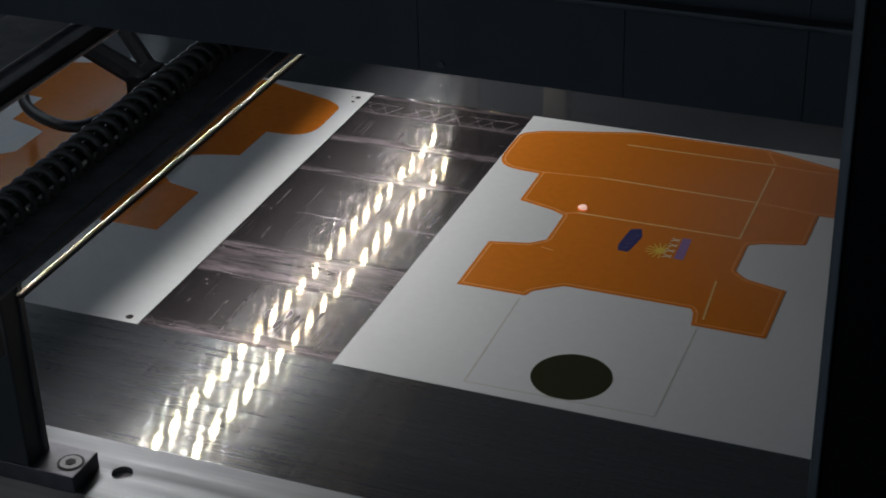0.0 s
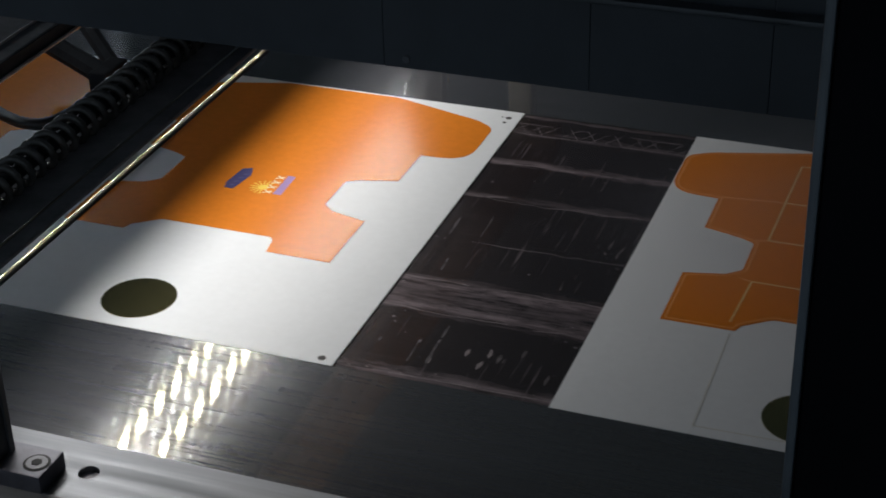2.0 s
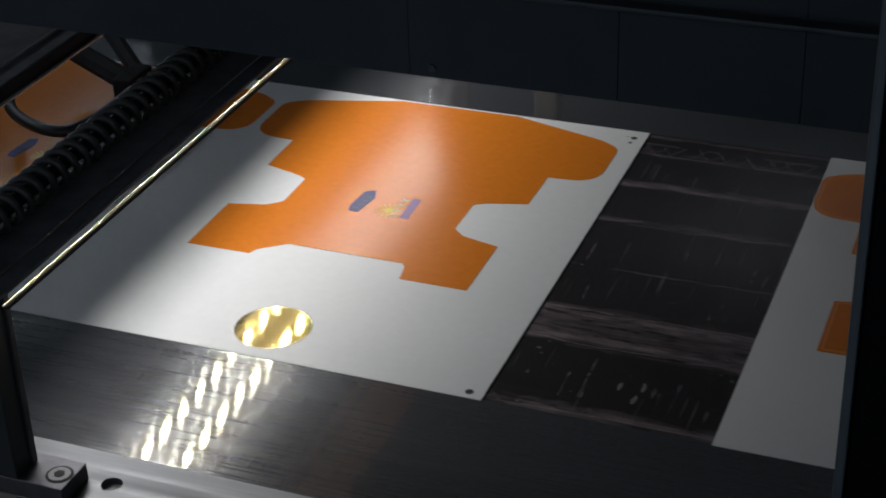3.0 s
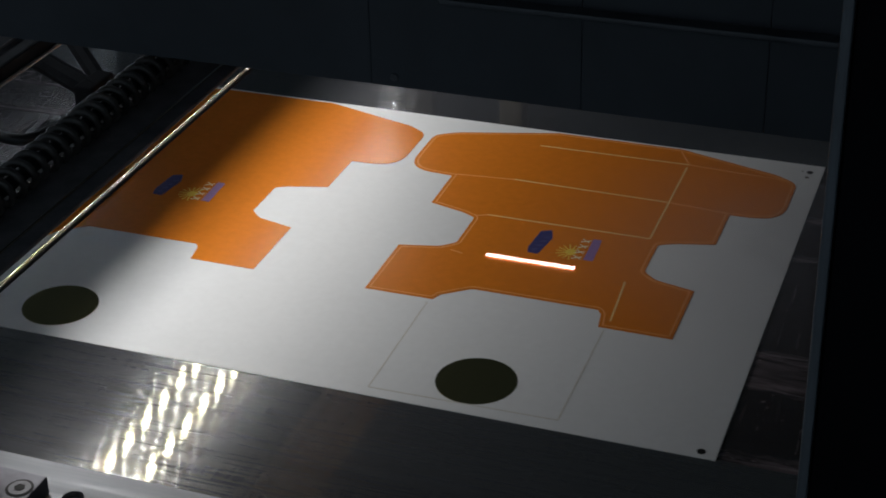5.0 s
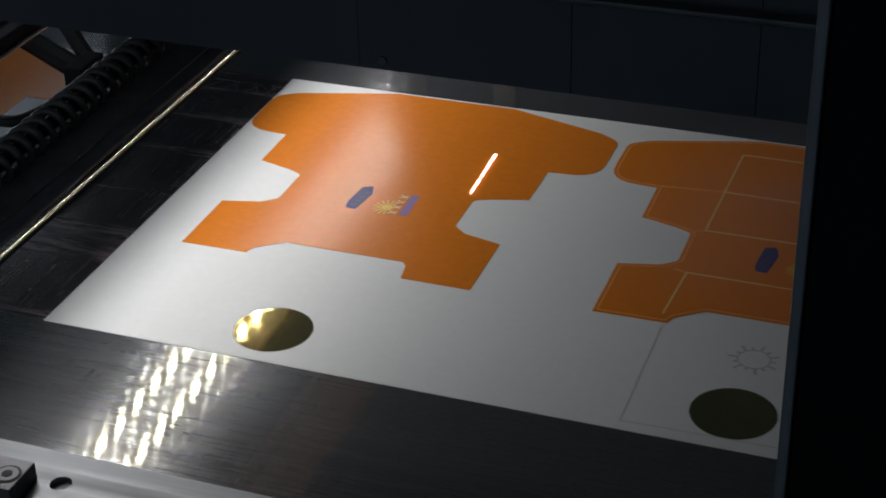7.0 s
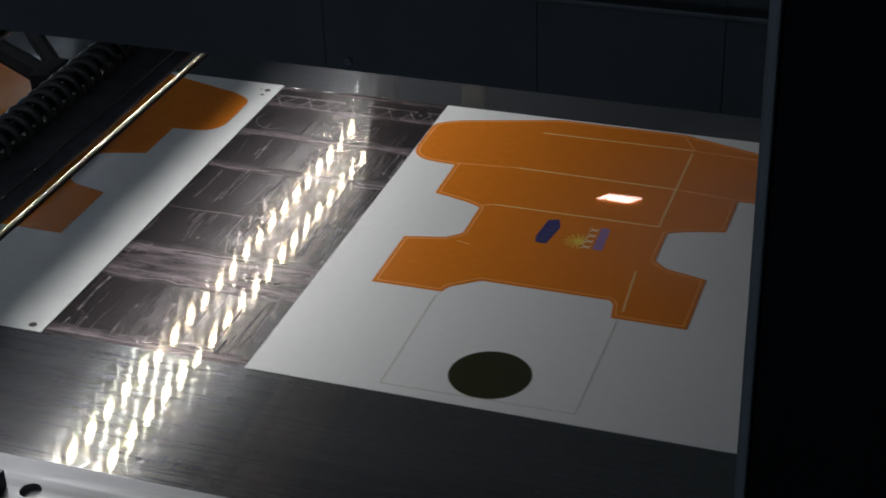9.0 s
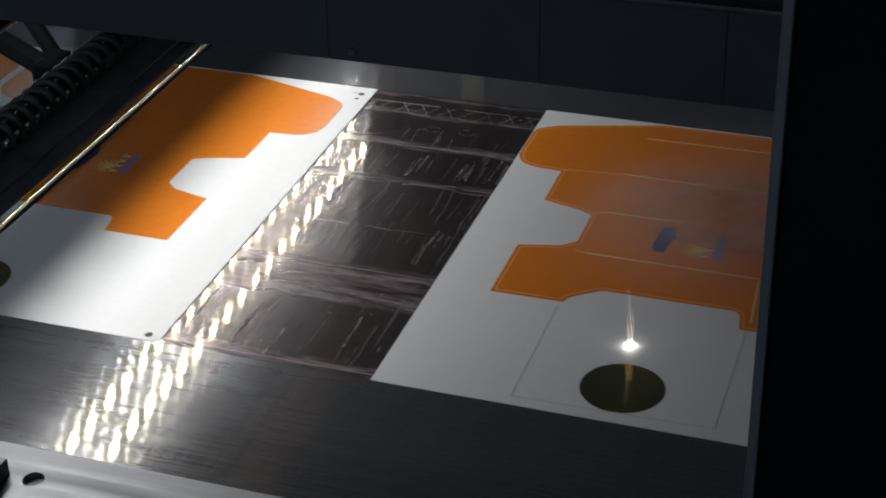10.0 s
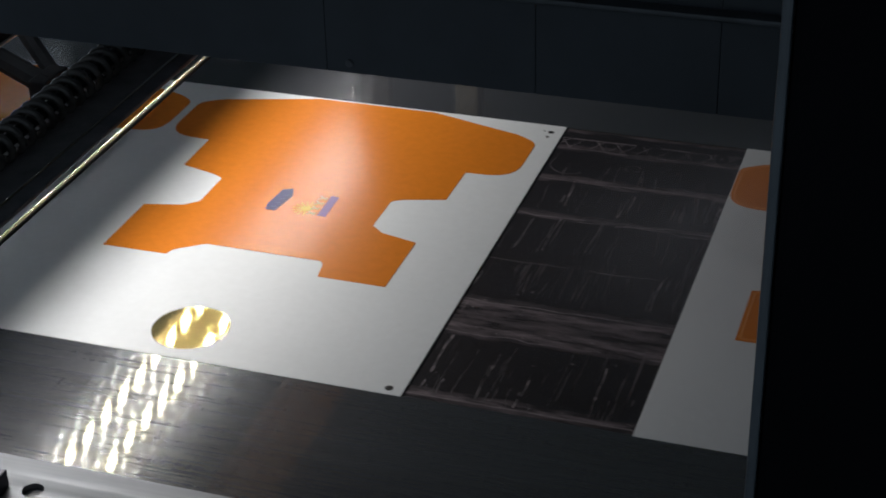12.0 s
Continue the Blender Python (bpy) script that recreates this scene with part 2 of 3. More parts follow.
def smoke_material(rx, ry, density):
    """Thin smoke: mostly clear, scatters a little light, fades out towards its rim."""
    m, nt, b = material("thin_smoke")
    d = node(nt, "ShaderNodeBsdfDiffuse", ins={"Color": (0.56, 0.57, 0.64, 1)})
    t = node(nt, "ShaderNodeBsdfTransparent")
    g = node(nt, "ShaderNodeTexGradient")
    g.gradient_type = "QUADRATIC_SPHERE"
    nt.links.new(coords(nt, (1 / rx, 1 / ry, 0)), g.inputs["Vector"])
    rim = node(nt, "ShaderNodeMapRange", ins={"From Min": 0.0, "From Max": 0.45, "To Min": 0.0, "To Max": density})
    nt.links.new(g.outputs["Fac"], rim.inputs["Value"])
    puffs = ramp(nt, grain(nt, (1, 1, 1), 16.0, 4.0), [(0.3, (0.55,) * 3), (0.7, (1, 1, 1))])
    fac = node(nt, "ShaderNodeMath")
    fac.operation = "MULTIPLY"
    nt.links.new(puffs, fac.inputs[0]), nt.links.new(rim.outputs[0], fac.inputs[1])
    mix = node(nt, "ShaderNodeMixShader")
    nt.links.new(fac.outputs[0], mix.inputs["Fac"])
    nt.links.new(t.outputs[0], mix.inputs[1]), nt.links.new(d.outputs[0], mix.inputs[2])
    nt.links.new(mix.outputs[0], nt.nodes["Material Output"].inputs["Surface"])
    return m


def foil_material():
    """Gold foil: a mirror with slight waves, and a wide olive sheen."""
    m, nt, b = material("gold_foil")
    b2 = node(nt, "ShaderNodeBsdfPrincipled", ins={"Base Color": (0.46, 0.42, 0.2, 1), "Metallic": 1.0, "Roughness": 0.5})
    b.inputs["Base Color"].default_value = (0.48, 0.365, 0.13, 1)
    b.inputs["Metallic"].default_value = 1.0
    b.inputs["Roughness"].default_value = 0.065
    b.inputs["Anisotropic"].default_value = 0.55
    nt.links.new(node(nt, "ShaderNodeCombineXYZ", ins={"Y": 1.0}).outputs[0], b.inputs["Tangent"])
    n1 = bump(nt, b, grain(nt, (1, 1, 1), 60, 2.0), 0.05, 0.0008)
    bump(nt, b, grain(nt, (1, 1, 1), 900, 2.0), 0.05, 0.0001, n1)
    mix = node(nt, "ShaderNodeMixShader", ins={"Fac": 0.035})
    nt.links.new(b.outputs[0], mix.inputs[1])
    nt.links.new(b2.outputs[0], mix.inputs[2])
    nt.links.new(mix.outputs[0], nt.nodes["Material Output"].inputs["Surface"])
    return m


FOIL = foil_material()


def milky_plastic():
    m, nt, b = material("milky_plastic")
    t = node(nt, "ShaderNodeBsdfTranslucent", ins={"Color": (0.25, 0.25, 0.25, 1)})
    b.inputs["Base Color"].default_value = (0.7, 0.7, 0.7, 1)
    mix = node(nt, "ShaderNodeMixShader", ins={"Fac": 0.9})
    nt.links.new(b.outputs[0], mix.inputs[1])
    nt.links.new(t.outputs[0], mix.inputs[2])
    nt.links.new(mix.outputs[0], nt.nodes["Material Output"].inputs["Surface"])
    return m


DIFFUSER = milky_plastic()


def dimming_pane():
    m, nt, b = material("dimming_acrylic")
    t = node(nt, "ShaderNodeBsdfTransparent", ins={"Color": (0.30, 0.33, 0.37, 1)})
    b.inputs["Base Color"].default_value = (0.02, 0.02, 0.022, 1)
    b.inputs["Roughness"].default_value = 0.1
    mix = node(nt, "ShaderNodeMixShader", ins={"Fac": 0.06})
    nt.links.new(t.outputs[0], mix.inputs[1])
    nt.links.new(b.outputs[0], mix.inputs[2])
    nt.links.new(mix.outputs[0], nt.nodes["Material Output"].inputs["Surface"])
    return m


# dims the room light that comes through the added rear opening
DIMMING = dimming_pane()


# ---- mesh helpers ----
def part(name, bm, mat, parent=None, label="", smooth=False):
    me = bpy.data.meshes.new(name)
    if smooth:
        for f in bm.faces:
            f.smooth = True
    bm.normal_update()
    bm.to_mesh(me)
    bm.free()
    me.materials.append(mat)
    ob = new(name, me)
    ob.parent = parent
    return tagged(ob, label)


def box(x0, x1, y0, y1, z0, z1, bevel=0.0, bm=None):
    own = bmesh.new()
    bmesh.ops.create_cube(own, size=1)
    for v in own.verts:
        v.co = Vector(((x0 + x1) / 2 + v.co.x * (x1 - x0), (y0 + y1) / 2 + v.co.y * (y1 - y0), (z0 + z1) / 2 + v.co.z * (z1 - z0)))
    if bevel:
        bmesh.ops.bevel(own, geom=own.edges[:], offset=bevel, segments=2, profile=0.6, affect="EDGES")
    if bm is None:
        return own
    me = bpy.data.meshes.new("tmp")
    own.to_mesh(me)
    own.free()
    bm.from_mesh(me)
    bpy.data.meshes.remove(me)
    return bm


def slab(points, z0, z1, bm=None):
    """A flat outline given height."""
    bm = bm or bmesh.new()
    low = [bm.verts.new((x, y, z0)) for x, y in points]
    top = [bm.verts.new((x, y, z1)) for x, y in points]
    n = len(points)
    area = sum(points[i][0] * points[(i + 1) % n][1] - points[(i + 1) % n][0] * points[i][1] for i in range(n))
    if area < 0:
        low.reverse(), top.reverse()
    bm.faces.new(top)
    bm.faces.new(low[::-1])
    for i in range(n):
        bm.faces.new((low[i], low[(i + 1) % n], top[(i + 1) % n], top[i]))
    return bm


def ring(cx, cy, r, n=48, a0=0.0):
    return [(cx + r * math.cos(a0 + 2 * math.pi * i / n), cy + r * math.sin(a0 + 2 * math.pi * i / n)) for i in range(n)]


def stroke(a, b, width, z0, z1, bm=None):
    """A thin straight bar from a to b."""
    d = Vector((b[0] - a[0], b[1] - a[1]))
    n = Vector((-d.y, d.x)).normalized() * width / 2
    return slab([(a[0] + n.x, a[1] + n.y), (b[0] + n.x, b[1] + n.y), (b[0] - n.x, b[1] - n.y), (a[0] - n.x, a[1] - n.y)], z0, z1, bm)


def tube(points, r, sides=10, bm=None, closed_ends=True):
    """A round bar through the points."""
    bm = bm or bmesh.new()
    pts = [Vector(p) for p in points]
    rings, up = [], Vector((0, 0, 1))
    for i, p in enumerate(pts):
        d = (pts[min(i + 1, len(pts) - 1)] - pts[max(i - 1, 0)]).normalized()
        if abs(d.dot(up)) > 0.98:
            up = Vector((0, 1, 0))
        s = d.cross(up).normalized()
        u = s.cross(d)
        rr = r[i] if isinstance(r, (list, tuple)) else r
        rings.append([bm.verts.new(p + rr * (math.cos(2 * math.pi * k / sides) * s + math.sin(2 * math.pi * k / sides) * u)) for k in range(sides)])
    for a, b in zip(rings, rings[1:]):
        for k in range(sides):
            bm.faces.new((a[k], a[(k + 1) % sides], b[(k + 1) % sides], b[k]))
    if closed_ends:
        bm.faces.new(rings[0][::-1])
        bm.faces.new(rings[-1])
    bmesh.ops.recalc_face_normals(bm, faces=bm.faces[:])
    return bm


def thing(name, label, category, group="", at=(0, 0, 0)):
    ob = new(name)
    ob.empty_display_size = 0.02
    ob.location = at
    return tagged(ob, label, category, group)


def setting(name, bm, mat, label, category):
    return tagged(part(name, bm, mat), label, category, kind="structure")


# ---- the machine's housing, closed by unseen walls that bounce or block light ----
setting("floor", box(-2.1, 1.7, -1.2, 2.0, -0.52, -0.5), WALL, "dark floor under the machine", "floor")
# never in view: ceiling and left wall are pale to throw light back inside
setting("ceiling", box(-2.1, 1.7, -1.2, 2.0, 1.4, 1.42), BOUNCE_GREY, "unseen ceiling, pale grey to bounce light", "ceiling")
setting("wall_left", box(-2.12, -2.1, -1.2, 2.0, -0.5, 1.4), BOUNCE_GREY, "unseen end wall, pale grey to bounce light", "wall")
# unseen; dark so that little light returns from the right
setting("wall_right", box(1.7, 1.72, -1.2, 2.0, -0.5, 1.4), WALL, "unseen end wall, dark to cut bounced light", "wall")
# added panel: keeps room light off the right-hand sheets
setting("front_light_block", box(0.9, 1.7, 0.18, 0.2, -0.5, 1.4), WALL, "unseen dark panel added to block light from the right front", "wall")


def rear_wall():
    # unseen wall; its added opening is mirrored as a pale veil on card and steel
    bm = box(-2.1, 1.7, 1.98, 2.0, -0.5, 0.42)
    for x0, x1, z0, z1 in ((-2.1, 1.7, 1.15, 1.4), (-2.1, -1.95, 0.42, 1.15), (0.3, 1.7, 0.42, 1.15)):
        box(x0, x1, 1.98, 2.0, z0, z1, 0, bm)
    w = setting("wall_rear", bm, BOUNCE_GREY, "unseen pale grey rear wall with an added opening for light", "wall")
    part("opening_pane", box(-1.955, 0.305, 1.986, 1.992, 0.415, 1.155), DIMMING, w, "dark pane that dims the added rear opening")
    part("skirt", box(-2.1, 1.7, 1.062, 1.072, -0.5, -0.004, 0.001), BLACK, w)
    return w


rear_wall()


def hood_panel():
    """The dark hood that hangs over the belt and closes the view above it."""
    h = thing("hood_panel", "black sheet metal hood with panel seams above the belt", "hood")
    tagged(h, kind="structure")
    part("backing", box(-2.1, 1.7, 0.604, 0.612, 0.211, 1.4), BLACK, h)
    edges = [-2.1, -1.12, -0.2568, -0.1695, -0.0985, 0.25, 0.9, 1.7]
    for a, b in zip(edges, edges[1:]):
        part("panel", box(a + 0.00008, b - 0.00008, 0.5995, 0.6035, 0.2085, 0.9, 0.0003), WALL, h)
    part("ledge", box(-0.225, 1.6, 0.592, 0.599, 0.2485, 0.2510, 0.0008), LEDGE, h, "thin worn ledge strip")
    part("bolt", tube([(-0.2469, 0.5995, 0.2128), (-0.2469, 0.5985, 0.2128)], 0.0016, 12), SCREW, h)
    return h


hood_panel()


def machine_bed():
    bed = thing("machine_bed", "steel conveyor bed with brushed side plates beside the belt", "machine bed")
    tagged(bed, kind="structure")
    part("near_plate", box(-1.6, 1.4, 0.5728, BELT_NEAR, -0.012, 0.0, 0.0006), STEEL, bed, "scratched brushed steel plate")
    part("far_plate", box(-1.6, 1.4, BELT_FAR, 1.062, -0.012, 0.0), STEEL, bed, "scratched brushed steel plate")
    part("base", box(-1.6, 1.4, 0.50, 1.05, -0.499, -0.013), BLACK, bed)
    return bed


machine_bed()


# ---- conveyor belt with scorch marks ----
def conveyor_belt():
    belt = part("conveyor_belt", box(-2.0, 0.62, BELT_NEAR + 0.0006, BELT_FAR - 0.0006, -0.006, -0.0006), BELT)
    tagged(belt, "dark glossy conveyor belt with pinkish scorch lines", "conveyor belt")
    rnd = random.Random(7)
    bm, faint = bmesh.new(), bmesh.new()
    z0, z1 = -0.0007, -0.00054
    width = BELT_FAR - BELT_NEAR

    def wavy(y, x0, x1, amp, w):
        x, yy = x0, y
        while x < x1:
            step = rnd.uniform(0.004, 0.02)
            ny = y + rnd.uniform(-amp, amp)
            if rnd.random() < 0.85:
                stroke((x, yy), (x + step, ny), w * rnd.uniform(0.4, 1.3), z0, z1, bm)
            x, yy = x + step, ny

    rows = [(0.0040, 0.0005, 0.0009), (0.066, 0.0015, 0.0006), (0.099, 0.001, 0.0006), (0.146, 0.001, 0.0004), (0.203, 0.003, 0.0007), (0.201, 0.002, 0.0005),
            (0.250, 0.001, 0.0008), (0.294, 0.0006, 0.0007), (0.3085, 0.0004, 0.0007)]
    for lead in (-0.4615, -1.0763):
        # marks lie in the gap ahead of each sheet and a little under it
        for v, amp, w in rows:
            wavy(BELT_NEAR + v, lead - 0.05, lead + 0.16, amp, w)
        x = lead - 0.01
        while x < lead + 0.13:        # zigzag lattice at the far edge
            w = rnd.uniform(0.0002, 0.0005)
            stroke((x, BELT_NEAR + 0.295), (x + 0.008, BELT_NEAR + 0.308), w, z0, z1, bm)
            if rnd.random() < 0.7:
                stroke((x + 0.003, BELT_NEAR + 0.308), (x + 0.011, BELT_NEAR + 0.295), w, z0, z1, bm)
            x += rnd.uniform(0.008, 0.016)
        first = lead > -0.7
        zones = [(0.006, 0.05, 5), (0.105, 0.02, 4), (0.15, 0.03, 6)] if first else [(0.006, 0.056, 16), (0.004, 0.02, 14), (0.112, 0.028, 14), (0.13, 0.022, 10), (0.156, 0.048, 22), (0.21, 0.036, 24), (0.252, 0.03, 10)]
        for v0, reach, count in zones:    # strokes across the belt, zone by zone
            for _ in range(count):
                x, v = lead + rnd.uniform(-0.005, 0.122), v0 + rnd.uniform(0, 0.25) * reach
                y, end = BELT_NEAR + v, BELT_NEAR + v0 + reach * rnd.uniform(0.45, 1.0)
                lean, w = rnd.uniform(-0.04, 0.04), rnd.choice((0.0003, 0.0004, 0.0006, 0.0011))
                while y < end:
                    st = rnd.uniform(0.0012, 0.005)
                    nx = x + lean * st + rnd.uniform(-0.0004, 0.0004)
                    if rnd.random() < 0.94:
                        stroke((x, y), (nx, y + st), w * rnd.uniform(0.4, 1.4), z0, z1, bm if w > 0.001 and rnd.random() < 0.15 else faint)
                    y, x = y + st, nx
        for _ in range(11 if first else 2):           # pale ragged smears near the edge
            x, v = lead + rnd.uniform(0.0, 0.12), rnd.uniform(0.012, 0.045)
            r = rnd.uniform(0.0005, 0.0013)
            slab([(x + r * rnd.uniform(0.6, 1.2) * math.cos(a), BELT_NEAR + v + 4.0 * r * rnd.uniform(0.6, 1.2) * math.sin(a)) for a in (0, 0.8, 1.6, 2.3, 3.1, 3.9, 4.7, 5.5)], z0, z1, bm if rnd.random() < 0.5 else faint)
        for _ in range(130):          # crumbs of residue, thickest along the bands
            x, v = lead + rnd.uniform(-0.02, 0.13), rnd.choice((rnd.uniform(0.01, 0.31), rnd.gauss(0.072, 0.004), rnd.gauss(0.095, 0.004), rnd.gauss(0.006, 0.002)))
            r = rnd.uniform(0.0002, 0.0008)
            slab([(x + r * rnd.uniform(0.5, 1.9) * math.cos(a), BELT_NEAR + max(0.003, v) + r * rnd.uniform(0.5, 1.2) * math.sin(a)) for a in (0, 1, 2, 3, 4, 5.2)], z0, z1, rnd.choice((bm, faint, faint)))
        if not first:                 # looped mark and two curls near the far edge
            for cx, cy, rx, ry, a0, a1 in ((lead + 0.016, 0.272, 0.013, 0.013, 150, 330), (lead + 0.055, 0.276, 0.005, 0.004, 20, 330), (lead + 0.078, 0.277, 0.005, 0.004, 60, 380)):
                last = None
                for i in range(13):
                    a = radians(a0 + (a1 - a0) * i / 12)
                    q = (cx + rx * math.cos(a), BELT_NEAR + cy + ry * math.sin(a))
                    if last and rnd.random() < 0.85:
                        stroke(last, q, rnd.uniform(0.0004, 0.0009), z0, z1, faint)
                    last = q
    marks = part("scorch_marks", bm, SCORCH, belt, "pinkish scorch residue")
    tagged(marks, kind="stuff")
    tagged(part("scorch_streaks", faint, FAINT, belt, "faint grey scorch streaks"), kind="stuff")
    return belt


BELT_OBJECT = conveyor_belt()


# ---- front rail and stop block ----
def bored_plate(x0, x1, y0, y1, z0, z1, cx, cy, r, bm, n=32):
    """A block with a round hole through it."""
    corners = [math.atan2(y - cy, x - cx) for x in (x0, x1) for y in (y0, y1)]
    angles = sorted([2 * math.pi * i / n - math.pi for i in range(n)] + corners)
    rings = []
    for z in (z1, z0):
        outer, inner = [], []
        for a in angles:
            c, d = math.cos(a), math.sin(a)
            k = min((x1 - cx) / c if c > 1e-9 else (x0 - cx) / c if c < -1e-9 else 9, (y1 - cy) / d if d > 1e-9 else (y0 - cy) / d if d < -1e-9 else 9)
            outer.append(bm.verts.new((cx + k * c, cy + k * d, z)))
            inner.append(bm.verts.new((cx + r * c, cy + r * d, z)))
        rings.append((outer, inner))
    (to, ti), (lo, li) = rings
    m = len(angles)
    for i in range(m):
        j = (i + 1) % m
        bm.faces.new((to[i], to[j], ti[j], ti[i]))
        bm.faces.new((lo[j], lo[i], li[i], li[j]))
        bm.faces.new((lo[i], lo[j], to[j], to[i]))
        bm.faces.new((ti[i], ti[j], li[j], li[i]))
    bmesh.ops.recalc_face_normals(bm, faces=bm.faces[:])
    return bm


def front_rail():
    holes = [(-0.75, 0.5508), (-0.3977, 0.5508), (-0.05, 0.5508)]
    bm = bmesh.new()
    bored = [(x - 0.012, x + 0.012) for x, y in holes]
    edges = [-1.6] + [e for pair in bored for e in pair] + [1.4]
    for a, b in zip(edges[::2], edges[1::2]):
        box(a, b, 0.484, 0.5724, -0.02, 0.0012, 0, bm)
    for (a, b), (x, y) in zip(bored, holes):
        bored_plate(a, b, 0.484, 0.5724, -0.0024, 0.0012, x, y, 0.0052, bm)
        box(a, b, 0.484, 0.5724, -0.02, -0.0025, 0, bm)
    rail = part("front_rail", bm, ALU)
    tagged(rail, "pale grey aluminium guide rail with round holes", "guide rail")
    # grey disc in each hole: its lit inside is put into the colour
    for x, y in holes:
        part("bore", slab(ring(x, y, 0.0051, 32), -0.0026, -0.0022), BORE, rail, "grey disc for the lit inside of a round hole")
    part("groove", box(-1.6, 1.4, 0.5290, 0.5302, 0.0008, 0.0014), BORE, rail, "thin dark joint line")
    return rail


front_rail()


def stop_block():
    b = thing("stop_block", "dark anodised stop block with a sunk hexagon screw", "block", at=(-0.4172, 0.5388, 0.0012))
    part("body", box(-0.06, 0.0072, -0.0100, 0.012, 0, 0.0095, 0.0006), BLOCK, b)
    # flat black shapes stand for the shade in the gap and the hexagon
    part("gap_shade", slab(ring(0, 0, 0.0066, 32), 0.0094, 0.0097), RECESS_SHADE, b)
    s = part("screw", slab(ring(0, 0, 0.0052, 32), 0.0094, 0.0100), SCREW, b, "round screw head")
    part("socket_shade", slab(ring(0, 0, 0.0028, 6), 0.0099, 0.0102), RECESS_SHADE, s)
    return b


stop_block()


def support_post():
    p = thing("support_post", "black upright post on the stop block", "post", at=(-0.434, 0.529, 0.0107))
    part("body", box(-0.05, 0.0, 0.0, 0.0135, 0.0, 0.1145, 0.0008), WALL, p)
    part("cap", box(-0.049, -0.001, 0.001, 0.0125, 0.1145, 0.117, 0.0006), MATT, p)
    part("shim", box(-0.012, 0.0012, 0.0125, 0.0160, 0.0, 0.096, 0.0004), BLACK, p)
    return p


support_post()


# ---- LED lamp, guard and polished rod ----
def led_lamp():
    lamp = thing("led_bar_lamp", "black LED bar lamp with two rows of white LEDs", "lamp", at=(0, 0, LAMP_Z))
    part("housing", box(-0.530, -0.4755, 0.44, 1.26, 0.0036, 0.0070, 0.001), COVER, lamp)
    part("lip", tube([(-0.4742, 0.44, -0.0006), (-0.4742, 1.26, -0.0006)], 0.0010, 10, None, False), BAR_EDGE, lamp, "dull rounded edge", True)
    part("ridge", tube([(-0.4885, 0.44, 0.0072), (-0.4885, 1.26, 0.0072)], 0.0009, 10, None, False), BAR_EDGE, lamp, "dull rounded edge", True)
    # added screen that hides the glow of the milky strips
    part("front_screen", box(-0.4754, -0.4747, 0.44, 1.26, -0.0008, 0.0068), MATT, lamp)
    for y in (0.452, 1.25):
        part("leg", box(-0.505, -0.48, y - 0.006, y + 0.006, -0.5 - LAMP_Z, 0.0036, 0.001), MATT, lamp)
    for row, x in enumerate((-0.5222, -0.4942)):
        board = part("led_board", box(x - 0.0045, x - 0.003, 0.46, 1.265, -0.008, 0.0034), BLACK, lamp, "strip of LEDs")
        # added baffle: cuts the LED light softly towards the feed side
        part("baffle", box(x - 0.003, x + 0.0022 - 0.0008 * row, 0.46, 1.255, -0.0085, -0.008), DIFFUSER, lamp, "milky translucent strip added to shape the LED light")
        # added strip, covers the baffle's glowing end
        part("strip_end_screen", box(x + 0.0022 - 0.0008 * row, x + 0.0025 - 0.0008 * row, 0.46, 1.255, -0.0085, -0.0078), MATT, lamp)
        y = 0.7647 - 11 * 0.02397 + 0.0029 * row
        mesh = None
        while y < (1.257, 1.214)[row]:
            if mesh is None:
                bm = bmesh.new()
                bmesh.ops.create_cube(bm, size=1)
                for v in bm.verts:
                    v.co = Vector((v.co.x * 0.0024, v.co.y * 0.0072, v.co.z * 0.001))
                bm.normal_update()
                for f in bm.faces:
                    f.material_index = 0 if f.normal.z < -0.5 else 1
                led = part("led", bm, LED, board)
                mesh = led.data
                mesh.materials.append(BLACK)
            else:
                led = new("led", mesh)
                led.parent = board
            led.location = (x, y, 0.0)
            led.rotation_euler = (0, radians(-14), 0)
            y += 0.02397
    return lamp


led_lamp()


def upstream_fill_lamp():
    # added lamp, never in view: brightens the feed side and its dark parts
    u = thing("fill_tube_lamp", "unseen slim tube lamp added over the feed side of the belt", "lamp", at=(-0.90, 0, 0.25))
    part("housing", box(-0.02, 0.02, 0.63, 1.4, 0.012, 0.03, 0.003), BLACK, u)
    part("tube", tube([(0, 0.645, 0), (0, 1.385, 0)], 0.008, 12), FILL_TUBE, u, "glowing white tube of the added lamp", True)
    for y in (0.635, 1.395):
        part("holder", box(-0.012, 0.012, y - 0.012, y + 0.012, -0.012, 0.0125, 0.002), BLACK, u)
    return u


upstream_fill_lamp()


